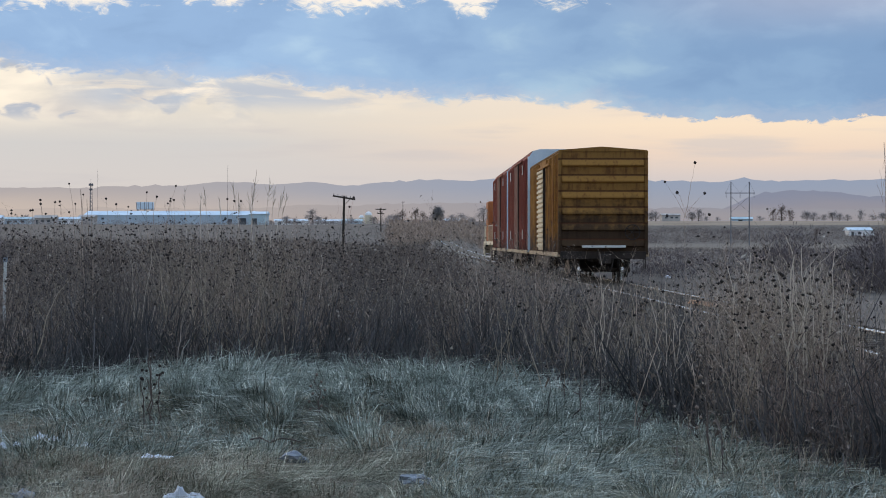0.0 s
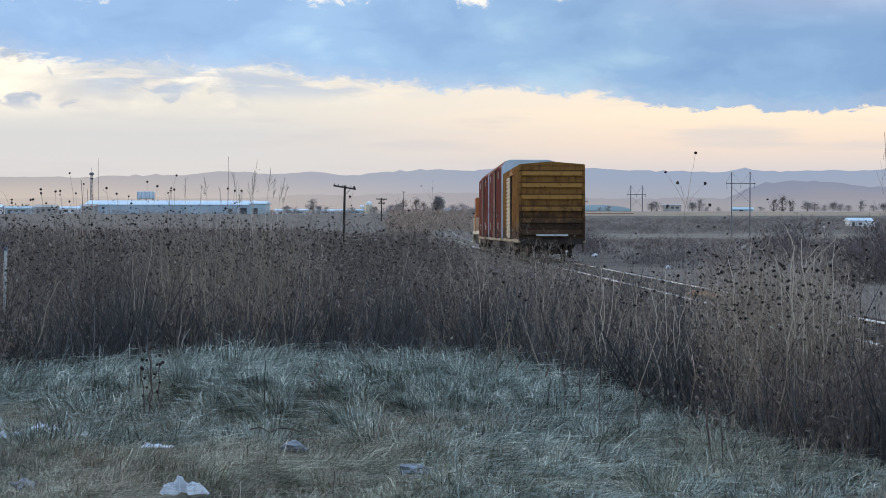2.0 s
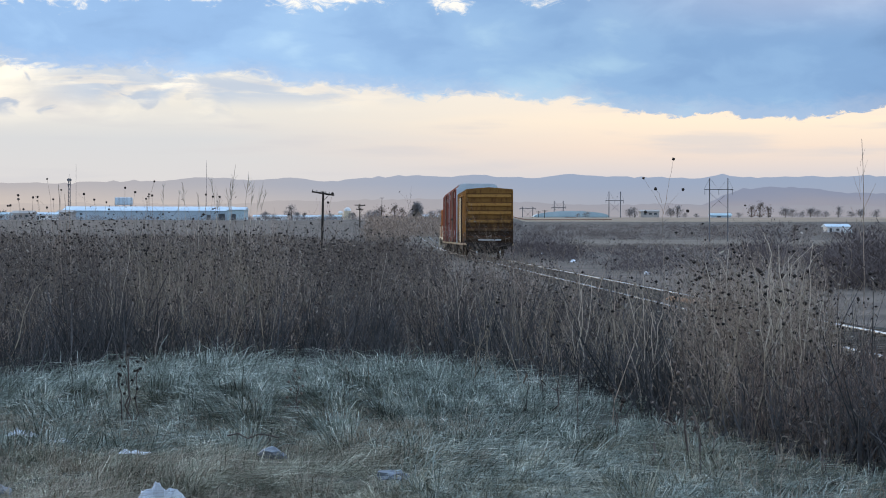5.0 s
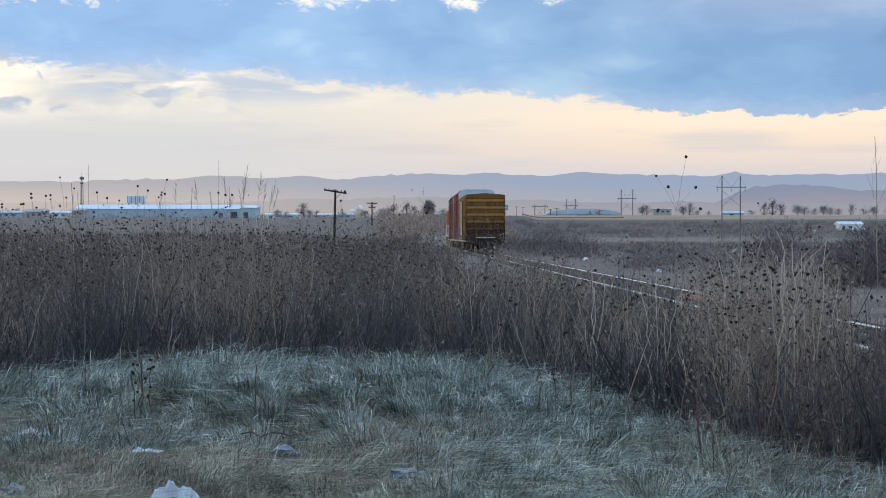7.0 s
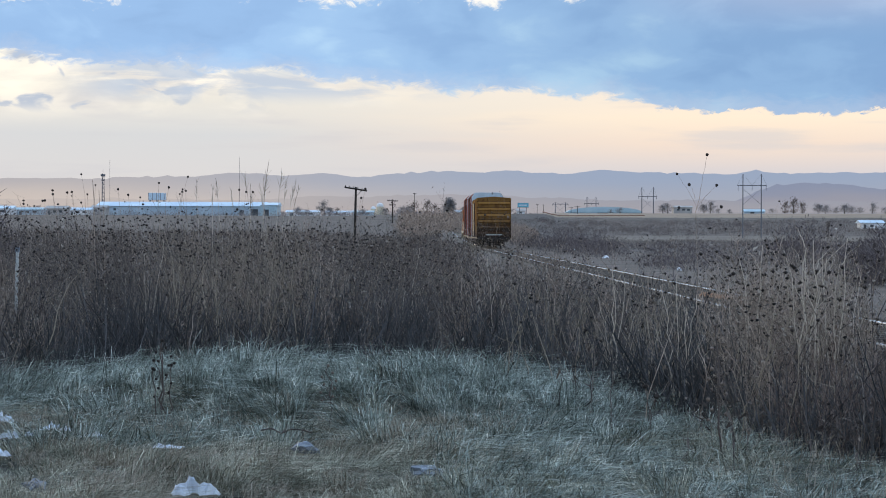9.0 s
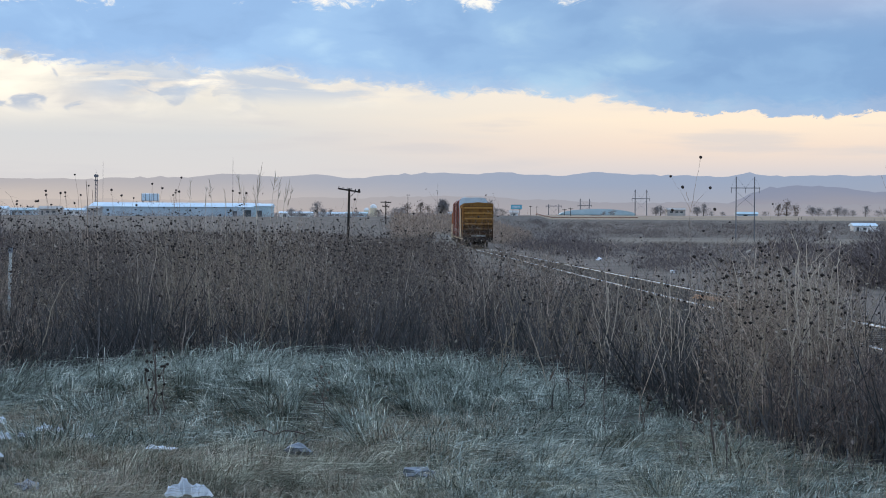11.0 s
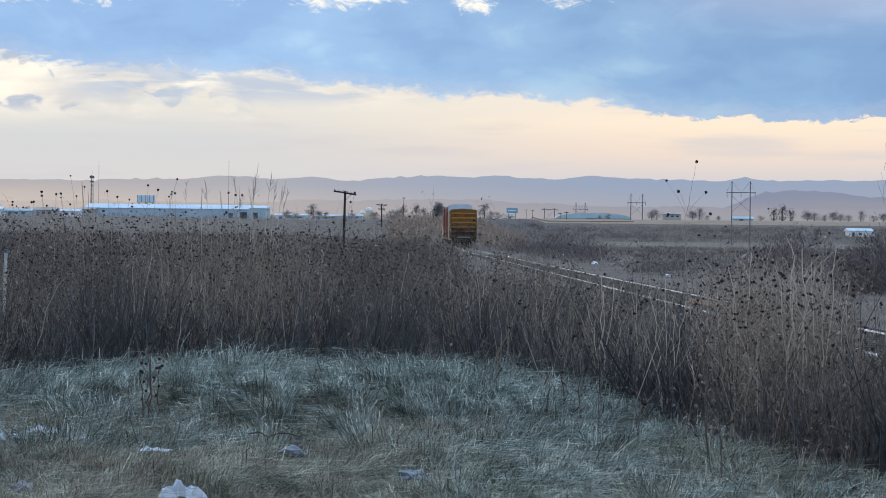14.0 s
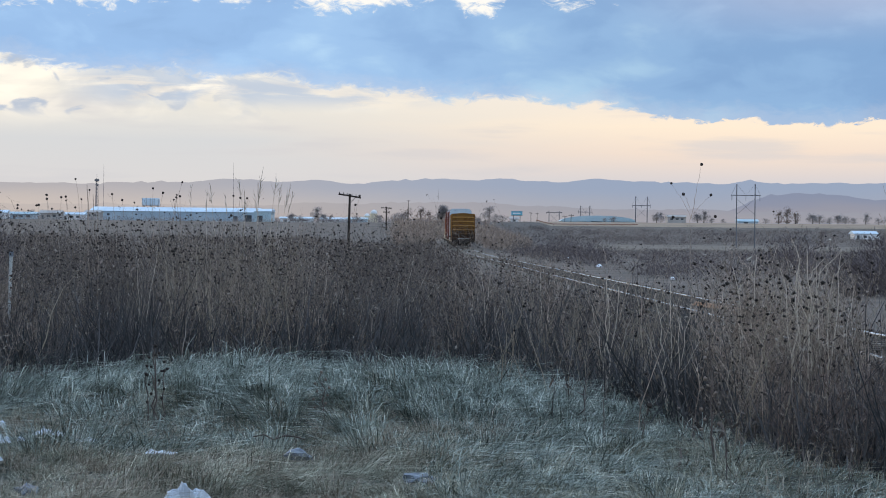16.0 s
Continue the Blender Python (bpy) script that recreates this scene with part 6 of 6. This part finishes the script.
    for px, dd, lst in ((846, 23.0, [(838, 826, 512, 0.006), (846, 858, 486, 0.006), (850, 884, 524, 0.005), (843, 812, 548, 0.004), (848, 872, 566, 0.004), (846, 842, 470, 0.005)]),
                        (1068, 18.6, [(1064, 1062, 486, 0.006), (1070, 1084, 506, 0.005), (1066, 1040, 540, 0.005), (1072, 1112, 560, 0.004), (1068, 1070, 520, 0.007)]),
                        (1178, 17.0, [(1172, 1150, 520, 0.006), (1180, 1214, 536, 0.006), (1176, 1180, 498, 0.005), (1184, 1244, 588, 0.004), (1170, 1128, 574, 0.004), (1178, 1196, 560, 0.006)]),
                        (1312, 16.0, [(1306, 1288, 470, 0.006), (1314, 1330, 448, 0.006), (1318, 1362, 500, 0.005), (1308, 1266, 540, 0.004), (1312, 1304, 500, 0.005)]),
                        (1458, 15.4, [(1452, 1440, 462, 0.005), (1460, 1478, 436, 0.005), (1462, 1502, 500, 0.004), (1456, 1460, 480, 0.006)]),
                        (560, 24.5, [(556, 546, 470, 0.005), (562, 572, 452, 0.005), (566, 600, 500, 0.004), (558, 528, 520, 0.004)]),
                        (250, 23.5, [(246, 238, 462, 0.005), (252, 268, 444, 0.005), (256, 290, 506, 0.004), (248, 222, 520, 0.004)])):
        stem_thing("pale_stalk_clump", px, dd, "clump of branching bleached weed stalks", "weed",
                   [(b, tip, py, r, random.uniform(-0.4, 0.4), 0) for b, tip, py, r in lst]
                   + [((0.45 * b + 0.55 * tip, py + 45), tip + random.choice((-1, 1)) * random.uniform(14, 34), py + random.uniform(0, 24), r * 0.5, 0, 0) for b, tip, py, r in lst], P_)
    stem_thing("dark_forked_weed", 268, 15.7, "dark forked weed standing in the grass", "weed",
               [(264, 262, 636, 0.009, 0.1, 0.015), (272, 282, 664, 0.008, 0.2, 0.015), (262, 254, 668, 0.008, -0.2, 0.014), (268, 270, 618, 0.009, 0, 0.016), ((264, 690), 252, 655, 0.005, 0, 0.013), ((272, 690), 288, 660, 0.005, 0, 0.013)] + [((267, 640 + 8 * k), 267 + (-1) ** k * (7 + k % 3 * 4), 632 + 8 * k, 0.003, 0, 0.012) for k in range(12)], M["leaf"], H)
    stem_thing("dark_leafy_weed", 1252, 13.4, "dark dry weed with clotted seed clusters, alone in the grass", "weed",
               [(1252, 1250, 592, 0.009, 0.1, 0.014)] + [((1251, 640 + 9 * k), 1251 + (-1) ** k * (9 + k % 4 * 3), 622 + 9 * k, 0.003, 0, 0.011 + 0.002 * (k % 3)) for k in range(16)], M["leaf"], M["leaf"])
    stem_thing("dark_leafy_weed", 562, 15.0, "dark dry weed with clotted seed clusters, alone in the grass", "weed",
               [(562, 560, 664, 0.007, 0.1, 0.012)] + [((561, 690 + 7 * k), 561 + (-1) ** k * (8 + k % 3 * 3), 676 + 7 * k, 0.003, 0, 0.011) for k in range(8)], M["leaf"], M["leaf"])
    stem_thing("dark_leafy_weed", 1130, 14.2, "dark dry weed with clotted seed clusters, alone in the grass", "weed",
               [(1130, 1124, 700, 0.006, 0.1, 0.02), ((1128, 760), 1142, 716, 0.004, 0, 0.02)], M["leaf"], H)
    # bare sapling at the edge, its twigs thin
    stem_thing("bare_sapling", 1566, 24, "slender bare sapling with thin twigs", "sapling",
               [(1564, 1562, 252, 0.008, 0.4, 0), ((1563, 330), 1575, 290, 0.003, 0.1, 0), ((1563, 360), 1548, 318, 0.003, -0.1, 0), ((1562, 345), 1556, 300, 0.0025, 0, 0), ((1564, 400), 1590, 330, 0.004, 0.1, 0), ((1564, 430), 1544, 372, 0.004, -0.1, 0), ((1562, 300), 1570, 268, 0.002, 0, 0)], W)
    # dark bare shrubs on the plain: beside the line, in the field, and at both edges
    for px0, px1, d0, d1, n, hh, seed in ((1485, 1690, 58, 76, 260, 2.25, 61), (-160, 8, 50, 58, 170, 2.9, 62), (872, 1065, 115, 215, 150, 2.5, 63),
                                          (900, 1010, 200, 300, 60, 3.4, 67), (1065, 1185, 76, 96, 46, 1.05, 64), (1330, 1470, 92, 130, 70, 2.75, 65), (1180, 1330, 84, 120, 40, 1.2, 66)):
        rng = np.random.default_rng(seed)
        d = rng.uniform(d0, d1, n)
        u = rng.random(n)
        x = (px0 + u * (px1 - px0) - 784) / 3396 * d
        high = hh * rng.uniform(0.45, 1.1, n) * (0.6 + 0.4 * np.sin(np.pi * u))
        k = np.abs(x - track_x(d)) > 3.6
        clumps("bare_shrubs", x[k], d[k], high[k], 0.3 + 0.42 * high[k], rng, M["mauve_brush"], "dark mauve-grey bare twiggy shrubs", 110, 0.32)


def litter(px, py, size, flat, material, label, seed, lift=0.0):
    x, y = lie(px, py)
    g = float(land(x, y))
    rng = np.random.default_rng(seed)
    bm = bmesh.new()
    bmesh.ops.create_icosphere(bm, subdivisions=2, radius=1.0)
    k = [Vector(rng.normal(0, 1, 3)).normalized() for _ in range(9)]
    a = rng.uniform(0.75, 1.3, 9)
    for v in bm.verts:
        dd = v.co.normalized()
        # creased facets: cut by random planes
        r = min([s / max(0.35, dd.dot(n)) for n, s in zip(k, a)] + [1.5])
        r *= rng.uniform(0.72, 1.25)
        v.co = Vector((dd.x * r * size * 0.5, dd.y * r * size * 0.4, max(-0.03, dd.z * r * size * 0.5 * flat)))
    o = part("litter", bm, material)
    tagged(o, label, "litter", group="litter in the grass")
    o.matrix_basis = pose(x, y, g + lift + 0.03, 0, 0, rng.uniform(0, 360))
    return o


def crumpled_sheet(px, py, wide, tall, label, seed, peak):
    """A creased sheet of plastic: ridges and a raised fold, thin but solid."""
    x, y = lie(px, py)
    g = float(land(x, y))
    rng = np.random.default_rng(seed)
    bm = bmesh.new()
    nx, ny = 13, 8
    side = rng.uniform(0.35, 0.7, 2)
    grid = [[None] * ny for _ in range(nx)]
    for i in range(nx):
        for j in range(ny):
            u, v = i / (nx - 1), j / (ny - 1)
            bump = max(0.0, 1 - abs(u - peak) * 6.0) + side[0] * max(0.0, 1 - abs(u - peak - 0.3) * 4) + side[1] * max(0.0, 1 - abs(u - peak + 0.25) * 4)
            z = tall * (0.18 + 0.75 * bump * math.sin(math.pi * (0.2 + 0.6 * v))) + rng.normal(0, 0.12 * tall)
            if i in (0, nx - 1) or j in (0, ny - 1):
                z *= 0.35
            grid[i][j] = bm.verts.new(((u - 0.5) * wide + rng.normal(0, 0.03 * wide), (v - 0.5) * wide * 0.55 + rng.normal(0, 0.03 * wide), z))
    for i in range(nx - 1):
        for j in range(ny - 1):
            a, b, c, e = grid[i][j], grid[i + 1][j], grid[i + 1][j + 1], grid[i][j + 1]
            bm.faces.new((a, b, c))
            bm.faces.new((a, c, e))
    bmesh.ops.solidify(bm, geom=bm.faces[:], thickness=0.004)
    o = part("litter", bm, M["paper"])
    tagged(o, label, "litter", group="litter in the grass")
    o.matrix_basis = pose(x, y, g + 0.075, 0, 0, rng.uniform(-15, 15))


def make_litter():
    wp = "crumpled white plastic lying in the grass"
    for k, (px, py, wide, tall, peak) in enumerate(LITTER):
        crumpled_sheet(px, py, wide, tall, "large crumpled white sheet lying in the grass" if k == 0 else wp, 71 + k, peak)
    for k, (px, py, size, flat) in enumerate(SCRAPS):
        litter(px, py, size, flat, M["grey_litter"], "grey plastic bag half hidden in the grass" if k < 2 else "grey scrap in the grass", 70 + k, 0.05)
    # bags caught in the brush beyond the track
    for k, (px, py, s) in enumerate([(981, 446, 0.55), (1052, 469, 0.30), (1183, 489, 0.20), (998, 455, 0.3)]):
        litter(px, py, s, 0.8, M["paper"], "white plastic bag caught in the brush beyond the rails", 90 + k)


def make_lit_dirt():
    """Sheets added between the rails for sunlit dirt, its orange light put into their colour."""
    for k, (dy, turn, wide) in enumerate(((44.6, 20, 0.55), (41.0, -30, 0.42))):
        bm = boxes((-wide / 2, wide / 2, -1.3, 1.3, 0, 0.03), (-wide / 2, -wide / 2 + 0.05, -1.2, 1.1, 0.03, 0.10), bevel=0.006)
        o = part("cardboard", bm, M["lit_dirt"])
        tagged(o, "orange-tan sheet added for sunlit dirt between the rails", "cardboard", group="litter in the grass")
        o.matrix_basis = pose(track_x(dy) + 0.25, dy, RAIL_TOP - 0.05, 0, 0, HEADING + turn * 0.2)


def make_marker_post():
    """A short pale post that leans among the weeds."""
    x, y, g = spot(4, 24.0)
    p = tagged(new("marker_post"), "short pale weathered post leaning among the weeds", "post")
    p.matrix_basis = pose(x, y, g - 0.1, 1, 1.5, 10)
    part("shaft", boxes((-0.02, 0.02, -0.016, 0.016, 0, 1.5), bevel=0.005), M["pale_bar"], p)
    part("cap", boxes((-0.027, 0.027, -0.023, 0.023, 1.46, 1.53), bevel=0.006), M["grey_litter"], p)


def make_twig():
    """A dead branch lying over the short grass."""
    d = (EYE - 0.15) * 3396 / (778 - 427)
    x, y, g = spot(490, d)
    b = bmesh.new()
    pts = [Vector((-0.20 + 0.075 * k, 0.02 * math.sin(k * 1.7), 0.13 + 0.02 * math.sin(k * 2.3))) for k in range(6)]
    for p, q in zip(pts, pts[1:]):
        rod(b, p, q, 0.006, 0.005, sides=6)
    rod(b, pts[2], pts[2] + Vector((0.06, 0.05, 0.06)), 0.004, 0.002, sides=5)
    rod(b, pts[4], pts[4] + Vector((0.03, -0.06, -0.12)), 0.004, 0.002, sides=5)
    rod(b, pts[1], pts[1] + Vector((-0.02, -0.04, -0.13)), 0.004, 0.002, sides=5)
    o = part("fallen_twig", b, M["leaf"])
    tagged(o, "dark dead twig lying on the short grass", "twig")
    o.matrix_basis = pose(x, y, g)


make_stand_outs()
make_litter()
make_lit_dirt()
make_marker_post()
make_twig()


def motions():
    """The train draws away at a steady pace, its wheels turning."""
    start, speed, radius = 66.8, 12.05, 0.42
    for car, sets, back in CARS:
        walk(car, [(t, pose(track_x(start + speed * t + back), start + speed * t + back, RAIL_TOP + float(track_z(start + speed * t + back)), 0, 0, HEADING)) for t in np.arange(0, 16.01, 0.25)])
        for w in sets:
            y = w.matrix_basis.translation.y
            walk(w, [(k / FPS, pose(0, y, radius, -math.degrees(speed * k / FPS / radius) % 360)) for k in range(16 * FPS + 1)])


motions()
